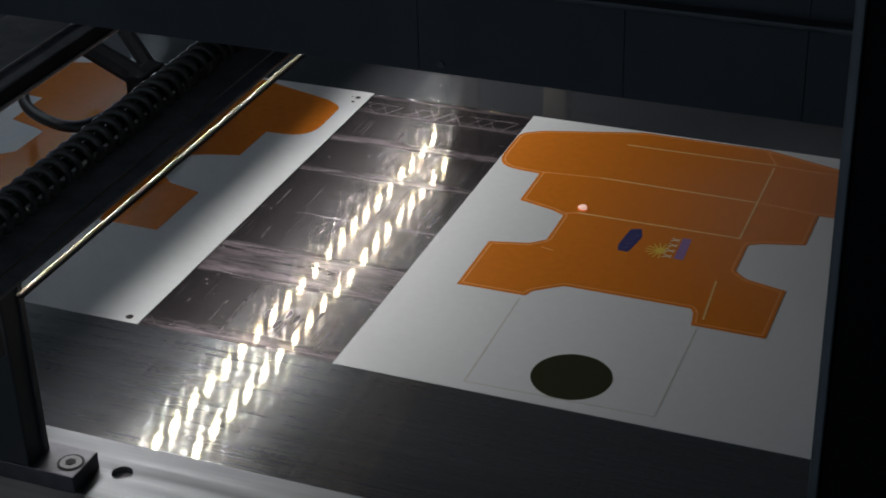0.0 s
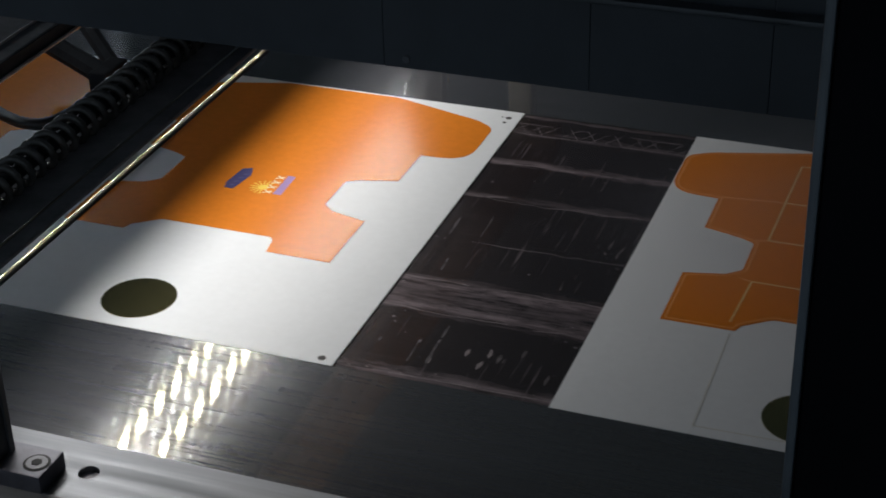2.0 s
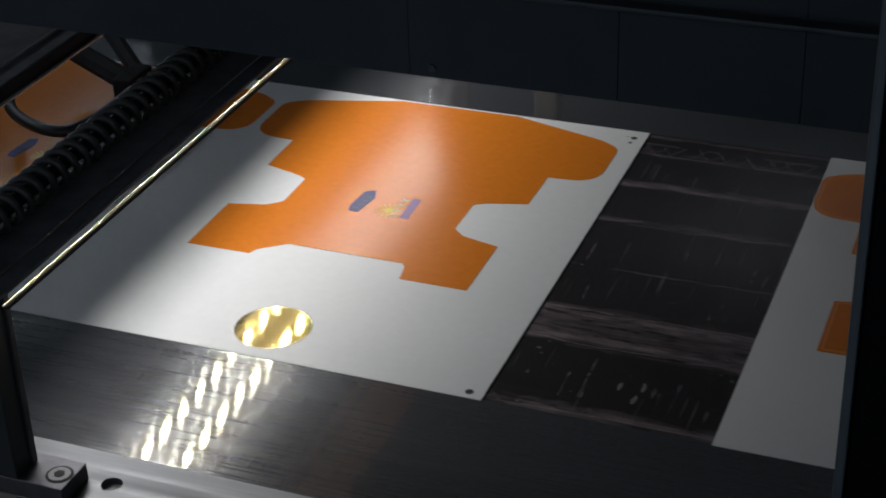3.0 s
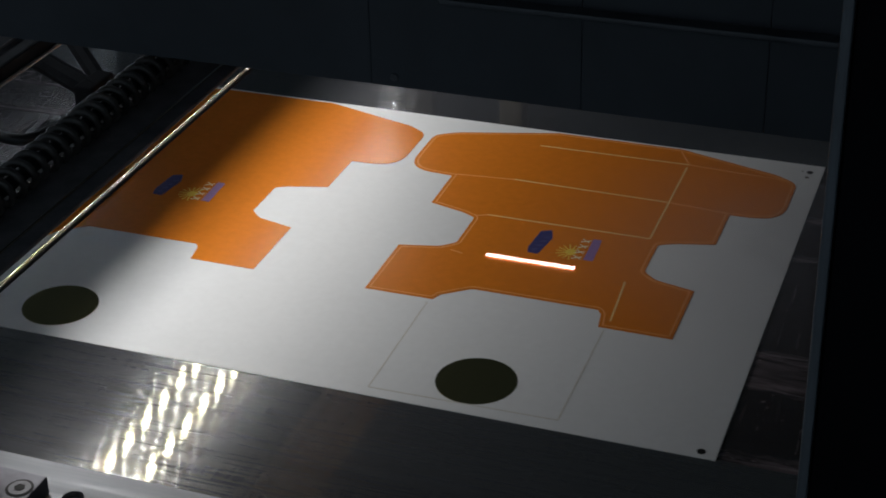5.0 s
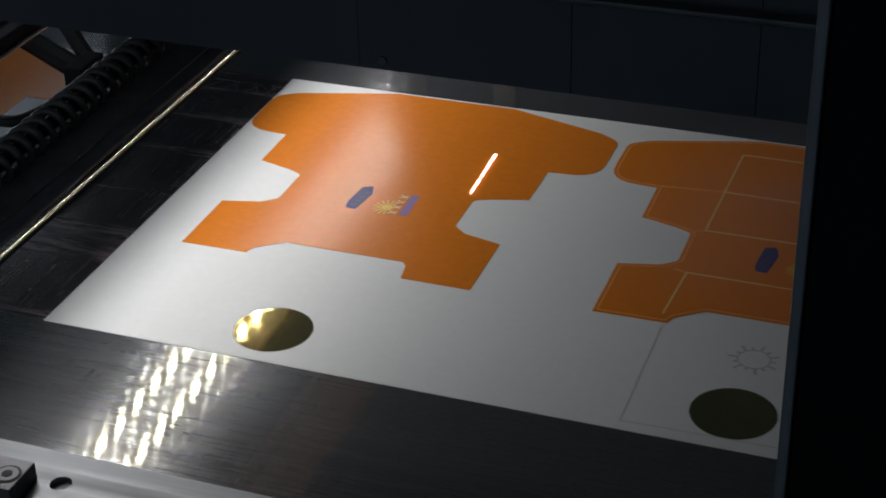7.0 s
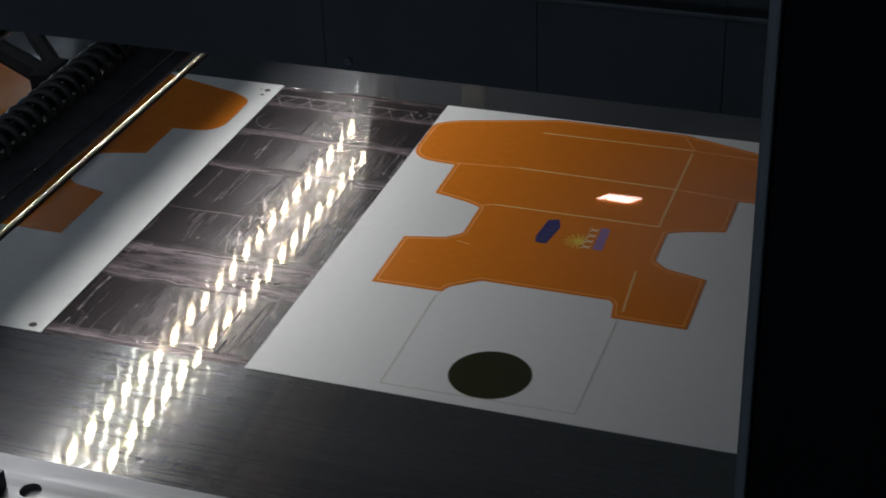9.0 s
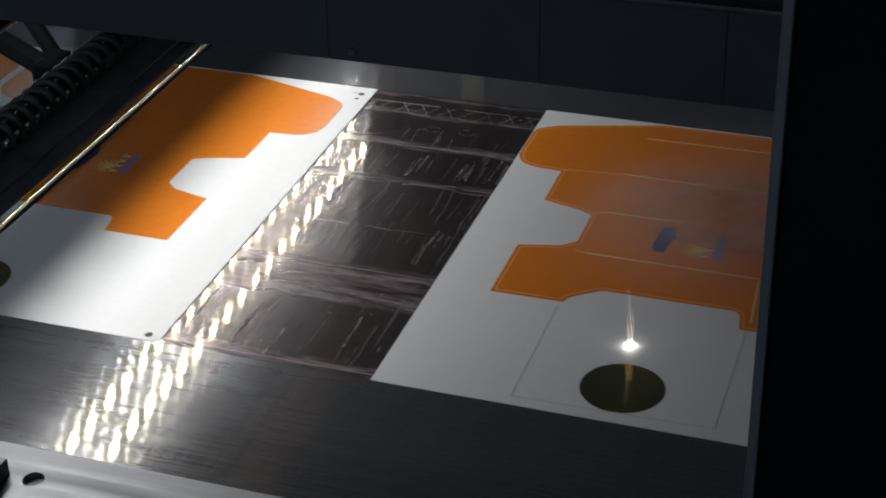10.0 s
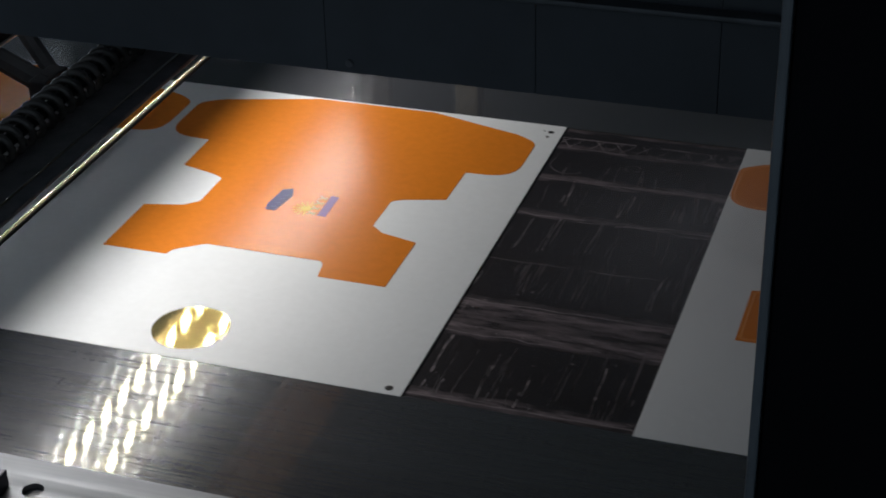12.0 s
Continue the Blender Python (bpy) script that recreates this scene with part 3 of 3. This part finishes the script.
def guard():
    g = thing("lamp_cover", "black cover plate beside the lamp with a thin bright edge", "cover plate")
    part("plate", box(-0.4215, -0.3780, 0.44, 1.26, 0.1518, 0.1540, 0.0006), COVER, g)
    part("edge_strip", tube([(-0.3862, 0.44, 0.1541), (-0.3862, 1.26, 0.1541)], 0.0006, 10, None, False), CHROME, g, "thin bright edge strip", True)
    bm = tube([(0, 0.497, 0), (0, 1.26, 0)], 1.0, 48, None, False)
    c, d = math.cos(radians(13)), math.sin(radians(13))
    for v in bm.verts:               # flattened section, its broad side turned a little to the lamp
        x, z = 0.0014 * v.co.x, 0.00032 * v.co.z
        v.co.x, v.co.z = -0.3980 + x * c - z * d, 0.1303 + x * d + z * c
    # added matt strip: stops the bar's underside showing in the steel plate
    part("bar_reflection_block", box(-0.3992, -0.3968, 0.499, 1.26, 0.1280, 0.1293, 0.0002), MATT, g)
    part("polished_bar", bm, BRASS, g, "polished brass-coloured bar", True)
    for y in (0.452, 1.25):
        part("bracket", box(-0.42, -0.378, y - 0.008, y + 0.008, 0.128, 0.1518, 0.001), BLACK, g)
        part("leg", box(-0.42, -0.40, y - 0.008, y + 0.008, -0.5, 0.128, 0.001), BLACK, g)
    return g


guard()


def coil_cable():
    c = thing("coiled_cable", "black coiled cable lying along the cover plate", "cable")
    turns = []
    for i in range(70 * 14):
        a = -i * 2 * math.pi / 14
        turns.append((-0.4066 + 0.0068 * math.cos(a), 0.45 + i * 0.0088 / 14, 0.1622 + 0.0068 * math.sin(a)))
    part("coil", tube(turns, 0.0019, 8), SPIRAL, c, "glossy coiled cable", True)
    part("core", tube([(-0.4066, 0.45, 0.1622), (-0.4066, 1.07, 0.1622)], 0.0034, 8), RUBBER, c, "", True)
    return c


coil_cable()


def hose():
    pts = [(-0.672, 0.885, 0.030), (-0.645, 0.847, 0.030), (-0.614, 0.829, 0.030), (-0.592, 0.829, 0.030), (-0.584, 0.849, 0.030), (-0.583, 0.875, 0.030), (-0.584, 0.905, 0.030)]
    fine = []
    for i in range(len(pts) - 1):
        p0, p1, p2, p3 = (Vector(pts[max(0, min(len(pts) - 1, k))]) for k in (i - 1, i, i + 1, i + 2))
        for k in range(5):
            t = k / 5
            fine.append(0.5 * (2 * p1 + (p2 - p0) * t + (2 * p0 - 5 * p1 + 4 * p2 - p3) * t * t + (3 * p1 - p0 - 3 * p2 + p3) * t ** 3))
    h = part("air_hose", tube(fine, 0.0039, 10), RUBBER, None, "", True)
    tagged(h, "thick black hose looped over the belt", "hose")


hose()


def clamp_arm():
    a = thing("clamp_arm", "black clamp arm with a forked bracket over the belt", "clamp")
    part("arm", tube([(-0.660, 0.946, 0.03), (-0.588, 0.905, 0.03)], 0.0075, 8), MATT, a)
    part("fork", tube([(-0.654, 0.985, 0.03), (-0.586, 0.914, 0.03)], 0.006, 8), MATT, a)
    part("foot", box(-0.598, -0.584, 0.895, 0.925, 0.0015, 0.037, 0.002), MATT, a)
    return a


clamp_arm()


# ---- door jamb close to the viewer ----
def door_jamb():
    j = setting("door_1", box(-0.0236, 0.9, 0.1805, 0.205, -0.5, 1.4, 0.001), JAMB, "black door frame of the enclosure", "door frame")
    part("trim", box(-0.0249, -0.0237, 0.18, 0.2035, -0.5, 1.4, 0.0004), JAMB_EDGE, j, "worn grey edge strip")
    return j


door_jamb()


# ---- printed sheets ----
def rounded(points, radii, steps=6):
    out, n = [], len(points)
    for i, (p, r) in enumerate(zip(points, radii)):
        if not r:
            out.append(p)
            continue
        p0, p1, p2 = Vector(points[i - 1]), Vector(p), Vector(points[(i + 1) % n])
        a, b = p1 + (p0 - p1).normalized() * r, p1 + (p2 - p1).normalized() * r
        for k in range(steps + 1):
            t = k / steps
            q = (1 - t) ** 2 * a + 2 * t * (1 - t) * p1 + t * t * b
            out.append((q.x, q.y))
    return out


# half outline of a folding-carton blank: offset from its middle line, and v across the belt
MID = -0.1320
HALF = [(0.0413, 0.9942, 0), (0.1057, 0.9760, 0.004), (0.1193, 0.9676, 0.006), (0.1193, 0.9176, 0.018), (0.0881, 0.9156, 0), (0.0878, 0.8779, 0),
        (0.0644, 0.8714, 0.003), (0.0564, 0.8674, 0.002), (0.0564, 0.8353, 0.002), (0.0644, 0.8283, 0.001), (0.0878, 0.8226, 0), (0.0878, 0.7706, 0),
        (0.0473, 0.7709, 0), (0.0452, 0.7838, 0.001), (0.0425, 0.7877, 0.001)]
LEFT = HALF[:-2] + [(0.0450, 0.7768, 0.001), (0.0300, 0.7880, 0.002)]
BLANK = [(MID + x, v) for x, v, r in HALF] + [(MID - x, v) for x, v, r in LEFT[::-1]]
BLANK = rounded(BLANK, [r for x, v, r in HALF] + [r for x, v, r in LEFT[::-1]])

LINES = [  # score lines: ends in u, v; order in which they are burnt
    ((-0.0822, 0.9700), (-0.0819, 0.8735)), ((-0.1795, 0.9728), (-0.0816, 0.9738)), ((-0.1809, 0.9220), (-0.0820, 0.9205)),
    ((-0.1812, 0.8730), (-0.0817, 0.8732)), ((-0.0831, 0.8209), (-0.0800, 0.7783)), ((-0.1809, 0.8241), (-0.0833, 0.8233))]
TABS = [((-0.0816, 0.9738), (-0.0905, 0.9905)), ((-0.0816, 0.9736), (-0.0170, 0.9700)), ((-0.0820, 0.9205), (-0.0445, 0.9172)),
        ((-0.1809, 0.9220), (-0.2190, 0.9180)), ((-0.1812, 0.8730), (-0.1880, 0.8700)), ((-0.1809, 0.8241), (-0.1885, 0.8260))]
LAST_LINES = [((-0.1795, 0.9728), (-0.1812, 0.8730)), ((-0.1809, 0.8241), (-0.1835, 0.7790))]
CUTS = [((-0.1812, 0.7675), (-0.1806, 0.6800)), ((-0.0810, 0.7680), (-0.0804, 0.6820)), ((-0.1806, 0.6798), (-0.0804, 0.6815))]
BADGE = [(-0.1453, 0.8632), (-0.1392, 0.8659), (-0.1361, 0.8567), (-0.1391, 0.8365), (-0.1454, 0.8369), (-0.1469, 0.8432)]


def inset(points, d):
    """The outline moved inwards by d."""
    out, n = [], len(points)
    for i in range(n):
        a, p, b = Vector(points[i - 1]), Vector(points[i]), Vector(points[(i + 1) % n])
        e1, e2 = (p - a).normalized(), (b - p).normalized()
        n1, n2 = Vector((e1.y, -e1.x)), Vector((e2.y, -e2.x))
        m = (n1 + n2).normalized()
        q = p + m * d / max(0.5, m.dot(n1))
        out.append((q.x, q.y))
    return out


def blank_marks(sheet, du, burnt):
    """One printed blank with its lines; burnt: when its lines appear, None if they are there from the start."""
    top = CARD
    move = []
    p = part("print", slab([(x + du, y) for x, y in BLANK], top, top + 0.0002), ORANGE, sheet, "orange printed carton blank")
    t = top + 0.0002
    part("badge", slab(rounded([(x + du, y) for x, y in BADGE], [0.0008] * 6), t, t + 0.0001), BLUE, p, "small blue badge")
    bm = bmesh.new()
    for k in range(4):
        y = 0.8405 + 0.0052 * k
        stroke((-0.1437 + du + 0.0009 * k, y), (-0.1407 + du + 0.0009 * k, y + 0.0012), 0.0012, t + 0.0001, t + 0.00015, bm)
    part("badge_bar", bm, SLATE, p)
    part("emblem", slab([(-0.1122 + du, 0.8376), (-0.1067 + du, 0.8376), (-0.1079 + du, 0.8626), (-0.1130 + du, 0.8628)], t, t + 0.0001), VIOLET, p, "violet emblem patch")
    bm = bmesh.new()
    cx, cy = -0.1215 + du, 0.8440
    slab(ring(cx, cy, 0.0034, 16), t, t + 0.0001, bm)
    for k in range(10):
        a = radians(60 + k * 24)
        stroke((cx + 0.0036 * math.cos(a), cy + 0.0036 * math.sin(a)), (cx + 0.0088 * math.cos(a), cy + 0.0088 * math.sin(a)), 0.0008, t, t + 0.0001, bm)
    part("sunburst", bm, YELLOW, p, "yellow sunburst emblem")
    bm = bmesh.new()
    for k in range(4):
        y = 0.8368 + 0.0066 * k
        stroke((-0.1192 + du, y + 0.0005), (-0.1138 + du, y + 0.0036), 0.0010, t + 0.0001, t + 0.00018, bm)
        stroke((-0.1190 + du, y + 0.0044), (-0.1140 + du, y + 0.0008), 0.0008, t + 0.0001, t + 0.00018, bm)
    part("emblem_bars", bm, PALE, p)
    # gold foil disc
    part("foil_disc", slab(ring(-0.1299 + du, 0.7020, 0.0212, 64), top, top + 0.0001), FOIL, sheet, "mirror-like gold foil disc")
    # lines
    sets = [("score_line", a, b, 0.0010, SCORE, t) for a, b in LINES] + [("cut_line", a, b, 0.0007, CUT, top) for a, b in CUTS]
    for i, (name, a, b, w, mat, z) in enumerate(sets):
        ln = part(name, stroke((a[0] + du, a[1]), (b[0] + du, b[1]), w, z, z + 0.00012), mat, sheet)
        move.append(ln)
    bm = bmesh.new()
    for k in range(14):
        a = 2 * math.pi * k / 14
        c, s = math.cos(a), math.sin(a)
        stroke((-0.1294 + du + 0.0085 * c, 0.7511 + 0.0085 * s), (-0.1294 + du + (0.0135 if k % 2 else 0.011) * c, 0.7511 + (0.0135 if k % 2 else 0.011) * s), 0.0014, top, top + 0.0001, bm)
    for k in range(14):
        a, b = 2 * math.pi * k / 14, 2 * math.pi * (k + 1) / 14
        stroke((-0.1294 + du + 0.0085 * math.cos(a), 0.7511 + 0.0085 * math.sin(a)), (-0.1294 + du + 0.0085 * math.cos(b), 0.7511 + 0.0085 * math.sin(b)), 0.0008, top, top + 0.0001, bm)
    sun_bm = bm
    bm = bmesh.new()
    loop = inset([(x + du, y) for x, y in BLANK], 0.0022)
    for i, q in enumerate(loop):
        if (Vector(q) - Vector(loop[i - 1])).length > 0.0004:
            stroke(loop[i - 1], q, 0.0009, t, t + 0.0001, bm)
    for a, b in TABS:
        stroke((a[0] + du, a[1]), (b[0] + du, b[1]), 0.0009, t, t + 0.0001, bm)
    move.append(part("cut_outline", bm, TRACE, sheet, "pale traced cut outline"))
    bm = sun_bm
    sun = part("etched_sun", bm, ETCH, sheet, "faint grey etched sun outline")
    move.append(sun)
    for a, b in LAST_LINES:
        move.append(part("score_line", stroke((a[0] + du, a[1]), (b[0] + du, b[1]), 0.0010, t, t + 0.00012), SCORE, sheet))
    if burnt is not None:
        for ob, when in zip(move, burnt):
            BURNT.append((ob, when))
    return p


BURNT = []
NEVER = (99,) * 13


def printed_sheet(burnt_first, burnt_second):
    s = thing("printed_sheet", "white card sheet with orange carton blanks and gold discs", "card sheet", "sheets on the belt")
    part("card", box(-SHEET, 0, BELT_NEAR - 0.0015, BELT_FAR, 0, CARD), WHITE, s)
    blank_marks(s, 0.0, burnt_first)
    blank_marks(s, -PITCH, burnt_second)
    for u, v, r in ((-0.0079, 0.6779, 0.0022), (-0.0079, 0.9859, 0.0020), (-0.0086, 0.9786, 0.0012), (-0.0126, 0.9865, 0.0006)):
        part("register_dot", slab(ring(u, v, r, 20), CARD, CARD + 0.0001), INK, s, "black register dot")
    return s


SHEET_A = printed_sheet(None, (-1, -1, -1, -1, -1, 0.35, -1, -1, -1, -1, 1.1, 1.55, 1.5))
SHEET_B = printed_sheet((3.4, 3.9, 4.2, 4.6, 3.65, 5.6, 4.0, 3.8, 4.9, 4.3, 6.3, 6.8, 6.7), (7.1, 7.5, 7.9, 8.9, 7.3, 9.3, 7.7, 7.4, 8.5, 8.0, 10.1, 10.6, 10.55))
SHEET_C = printed_sheet(NEVER, NEVER)


# ---- laser flare that runs over the sheets ----
def laser_flare():
    """The glowing cut: a bright head and trail on the card, a burn spot, and thin sparks thrown up from them."""
    f = thing("laser_flare", "glowing pinkish white laser cutting flare on the sheet", "laser flare")
    rnd = random.Random(3)

    def ragged(x0, x1, w):
        n = 24
        side = [(x0 + (x1 - x0) * i / (n - 1), w * rnd.uniform(0.55, 1.25)) for i in range(n)]
        return slab(side + [(x, -v * 0.8) for x, v in side[::-1]], -0.0002, 0.0002)

    head = part("head", ragged(0.033, 0.053, 0.0010), BEAM, f, "bright end of the glowing streak")
    trail = part("trail", ragged(0.0, 0.033, 0.0008), BEAM, f, "thin glowing streak")
    bm = bmesh.new()
    bmesh.ops.create_icosphere(bm, subdivisions=2, radius=0.0016)
    for v in bm.verts:
        v.co = Vector((v.co.x * 1.25, v.co.y * 1.2, v.co.z * 0.9 + 0.0006)) * (1 + 0.25 * noise.noise(v.co * 900))
    spot = part("spot", bm, SPOT, f, "glowing white burn spot")
    bm = bmesh.new()
    bmesh.ops.create_icosphere(bm, subdivisions=2, radius=0.0015)
    for v in bm.verts:
        v.co = Vector((v.co.x * 1.3 + 0.0504, v.co.y - 0.009, v.co.z * 0.9 + 0.0005))
    second = part("second_spot", bm, SPOT, f, "glowing white burn spot")
    bm = bmesh.new()
    bmesh.ops.create_icosphere(bm, subdivisions=2, radius=0.0022)
    for v in bm.verts:
        v.co = Vector((v.co.x * 1.4, v.co.y * 1.3, v.co.z * 0.5 + 0.0003)) * (1 + 0.3 * noise.noise(v.co * 700))
    ember = part("ember", bm, EMBER, f, "dim pinkish ember")
    bm = bmesh.new()
    for _ in range(9):               # jet of sparks over the spot
        lean, h, x = rnd.uniform(-0.10, 0.04), rnd.choice((0.008, 0.014, 0.02, 0.034)) * rnd.uniform(0.7, 1.1), rnd.uniform(-0.0012, 0.0012)
        z = 0.001
        while z < h:
            d = rnd.uniform(0.002, 0.007)
            if rnd.random() < 0.8 or z < 0.006:
                tube([(x + lean * z, 0, z), (x + lean * (z + d), 0, z + d)], [0.00014 * (1 - 0.6 * z / h), 0.00008 * (1 - 0.6 * z / h)], 3, bm)
            z += d * rnd.uniform(1.0, 1.6)
    jet = part("spark_jet", bm, SPRAY, f, "thin jet of sparks")
    bm = bmesh.new()
    box(0.003, 0.052, -0.0003, 0.0003, 0.0, 0.0235, 0, bm)
    for v in bm.verts:
        v.co.x -= 0.18 * v.co.z
    veil = part("spark_veil", bm, VEIL, f, "veil of fine upright sparks")
    return f, {"head": head, "trail": trail, "spot": spot, "jet": jet, "veil": veil, "ember": ember, "second_spot": second}


FLARE, FLARE_PARTS = laser_flare()
BURNS = {  # which parts of the flare show: dot, jet, short streak, long streak, streaks with a veil of sparks, nothing
    "dot": ("ember",), "jet": ("spot", "jet"), "twin": ("spot", "second_spot"), "short": ("head",), "long": ("head", "trail"), "veil": ("head", "trail", "veil"), "low": ("head", "veil"), "off": ()}


def smoke_haze():
    """Thin fumes that hang over the cut, in soft uneven domes."""
    s = thing("smoke_haze", "thin grey smoke haze drifting over the cut sheet", "smoke")
    wisps = []
    for k, (rx, ry) in enumerate(((0.24, 0.19), (0.11, 0.10))):
        bm = bmesh.new()
        n, m = 10, 36
        centre = bm.verts.new((0, 0, 0.014))
        rings = []
        for i in range(1, n + 1):
            r = i / n
            rings.append([bm.verts.new((rx * r * math.cos(a), ry * r * math.sin(a), 0.014 * (1 - r * r) + 0.003 * noise.noise(Vector((4 * r * math.cos(a), 4 * r * math.sin(a), 7.0 * k)))))
                          for a in (2 * math.pi * j / m for j in range(m))])
        for j in range(m):
            bm.faces.new((centre, rings[0][j], rings[0][(j + 1) % m]))
        for a, b in zip(rings, rings[1:]):
            for j in range(m):
                bm.faces.new((a[j], b[j], b[(j + 1) % m], a[(j + 1) % m]))
        wisps.append(part("wisp", bm, smoke_material(rx, ry, (0.3, 0.5)[k]), s, "", True))
    return s, wisps


HAZE, WISPS = smoke_haze()
FLARE_ROWS = [  # seconds, x, y, heading, kind of burn
    (0, -0.2715, 0.8790, 20, "dot"),
    (0.1, -0.2649, 0.8840, 20, "dot"),
    (0.2, -0.2464, 0.8407, 4, "veil"),
    (0.3, -0.2172, 0.8320, -4, "long"),
    (0.4, -0.2494, 0.7870, 20, "jet"),
    (0.5, -0.2166, 0.7811, -2, "long"),
    (0.6, -0.1823, 0.7714, 20, "jet"),
    (0.7, -0.1725, 0.7613, 20, "jet"),
    (0.8, -0.1872, 0.7645, 20, "jet"),
    (0.9, -0.1785, 0.7494, 20, "jet"),
    (1, -0.1600, 0.7426, 20, "jet"),
    (1.1, -0.1417, 0.7442, 20, "jet"),
    (1.2, -0.1362, 0.7599, 20, "jet"),
    (1.4, -0.1401, 0.7265, 9, "short"),
    (1.5, -0.1694, 0.8746, 90, "long"),
    (1.6, -0.2147, 0.9445, 91, "short"),
    (1.7, 0.0200, 0.8600, 45, "off"),
    (2.3, 0.0200, 0.8600, 45, "off"),
    (3.1, 0.0200, 0.8600, 45, "off"),
    (3.3, -0.3235, 0.9680, 20, "dot"),
    (3.4, -0.3295, 0.9510, 50, "dot"),
    (3.5, -0.3079, 0.7790, 92, "long"),
    (3.6, -0.2749, 0.8858, 50, "dot"),
    (3.7, -0.2683, 0.8133, 20, "dot"),
    (4.1, -0.3400, 0.9200, 0, "long"),
    (4.5, -0.3100, 0.8700, 0, "long"),
    (4.9, -0.2900, 0.8200, 0, "long"),
    (5.3, -0.2743, 0.8760, -1, "long"),
    (5.4, -0.2276, 0.8788, -4, "long"),
    (5.5, -0.2163, 0.8282, -6, "long"),
    (5.6, -0.2573, 0.8277, -2, "long"),
    (5.7, -0.1864, 0.7745, -1, "veil"),
    (5.8, -0.1932, 0.7633, 20, "jet"),
    (5.9, -0.1978, 0.7669, 20, "jet"),
    (6, -0.1977, 0.7673, 20, "jet"),
    (6.1, -0.1971, 0.7547, 20, "jet"),
    (6.2, -0.1832, 0.7467, 20, "jet"),
    (6.3, -0.1576, 0.7427, 20, "jet"),
    (6.4, -0.1486, 0.7578, 20, "jet"),
    (6.5, -0.1554, 0.7406, 0, "twin"),
    (6.6, -0.1452, 0.7315, 11, "veil"),
    (6.7, -0.1888, 0.7921, 95, "long"),
    (6.8, -0.1850, 0.9110, 91, "long"),
    (6.9, -0.2219, 0.9232, 50, "dot"),
    (7, -0.3097, 0.8743, 92, "long"),
    (7.1, 0.0200, 0.8600, 45, "off"),
    (7.2, 0.0200, 0.8600, 45, "off"),
    (7.7, -0.3300, 0.9200, 0, "long"),
    (8.2, -0.2900, 0.8200, 50, "long"),
    (8.8, -0.2863, 0.9229, 0, "long"),
    (8.9, -0.2313, 0.9199, 1, "long"),
    (9.1, -0.2658, 0.8811, -4, "short"),
    (9.2, -0.2650, 0.8341, -2, "short"),
    (9.3, -0.1628, 0.8298, 20, "jet"),
    (9.4, -0.2005, 0.7872, 5, "veil"),
    (9.5, -0.1804, 0.7769, -8, "low"),
    (9.6, -0.1834, 0.7690, 20, "jet"),
    (9.7, -0.1724, 0.7538, 20, "jet"),
    (9.8, -0.1841, 0.7664, 20, "jet"),
    (10, -0.1607, 0.7395, 20, "jet"),
    (10.1, -0.1474, 0.7482, 20, "jet"),
    (10.3, -0.1892, 0.7342, -3, "veil"),
    (10.4, -0.1502, 0.7374, -5, "veil"),
    (10.5, 0.0200, 0.8600, 45, "off"),
    (10.6, -0.1720, 0.8865, 89, "short"),
    (10.7, 0.0200, 0.8600, 45, "off"),
    (12, 0.0200, 0.8600, 45, "off"),
]


# ---- what moves ----
def motions():
    times = [0, 1 / 30, 2 / 30] + [0.5 * k for k in range(1, 24)] + [12 - 2 / 30, 12 - 1 / 30, 12]
    walk(BELT_OBJECT, [(t, pose(SPEED * t, 0, 0)) for t in times])
    for sheet, start in ((SHEET_A, 0.1528), (SHEET_B, -0.4615), (SHEET_C, -1.0763)):
        walk(sheet, [(t, pose(start + SPEED * t, 0, -0.0003)) for t in times])
    sunk = -0.0005
    for ob, when in BURNT:
        if when < 0:
            continue
        if when > 12:
            walk(ob, [(0, pose(0, 0, sunk)), (12, pose(0, 0, sunk))])
        else:
            walk(ob, [(0, pose(0, 0, sunk)), (when - 0.05, pose(0, 0, sunk)), (when + 0.05, pose(0, 0, 0)), (12, pose(0, 0, 0))])
    rows, shown = [], {k: [] for k in FLARE_PARTS}
    for t, x, y, turn, burn in FLARE_ROWS:
        m = pose(x, y, 0.0012, 0, 0, turn)
        for s in (t - 0.034, t, t + 0.034):      # it jumps from place to place and dwells at each
            if 0 <= s <= 12:
                rows.append((s, m))
                for k in FLARE_PARTS:            # what does not burn dies down into the cut
                    shown[k].append((s, pose(0, 0, 0 if k in BURNS[burn] else -0.06)))
    walk(FLARE, rows)
    walk(WISPS[0], [(t, pose(-0.04 + 0.015 * math.sin(t), 0.86 + 0.01 * math.cos(0.7 * t), 0.02, 0, 0, 3 * t)) for t in range(13)])
    rows = []
    for t in (0.5, 5.6, 9.5):        # a denser puff leaves the burn and drifts off past the door frame
        rows += [(t, pose(-0.15, 0.80, -0.06)), (t + 0.25, pose(-0.14, 0.81, 0.012)), (t + 0.9, pose(-0.10, 0.86, 0.028, 0, 0, 25)),
                 (t + 1.6, pose(0.16, 0.93, 0.05, 0, 0, 45)), (t + 1.9, pose(0.16, 0.93, -0.08, 0, 0, 45))]
    walk(WISPS[1], [(0, pose(-0.15, 0.80, -0.06))] + rows + [(12, pose(0.16, 0.93, -0.08, 0, 0, 45))])
    for k, ob in FLARE_PARTS.items():
        walk(ob, shown[k])


motions()
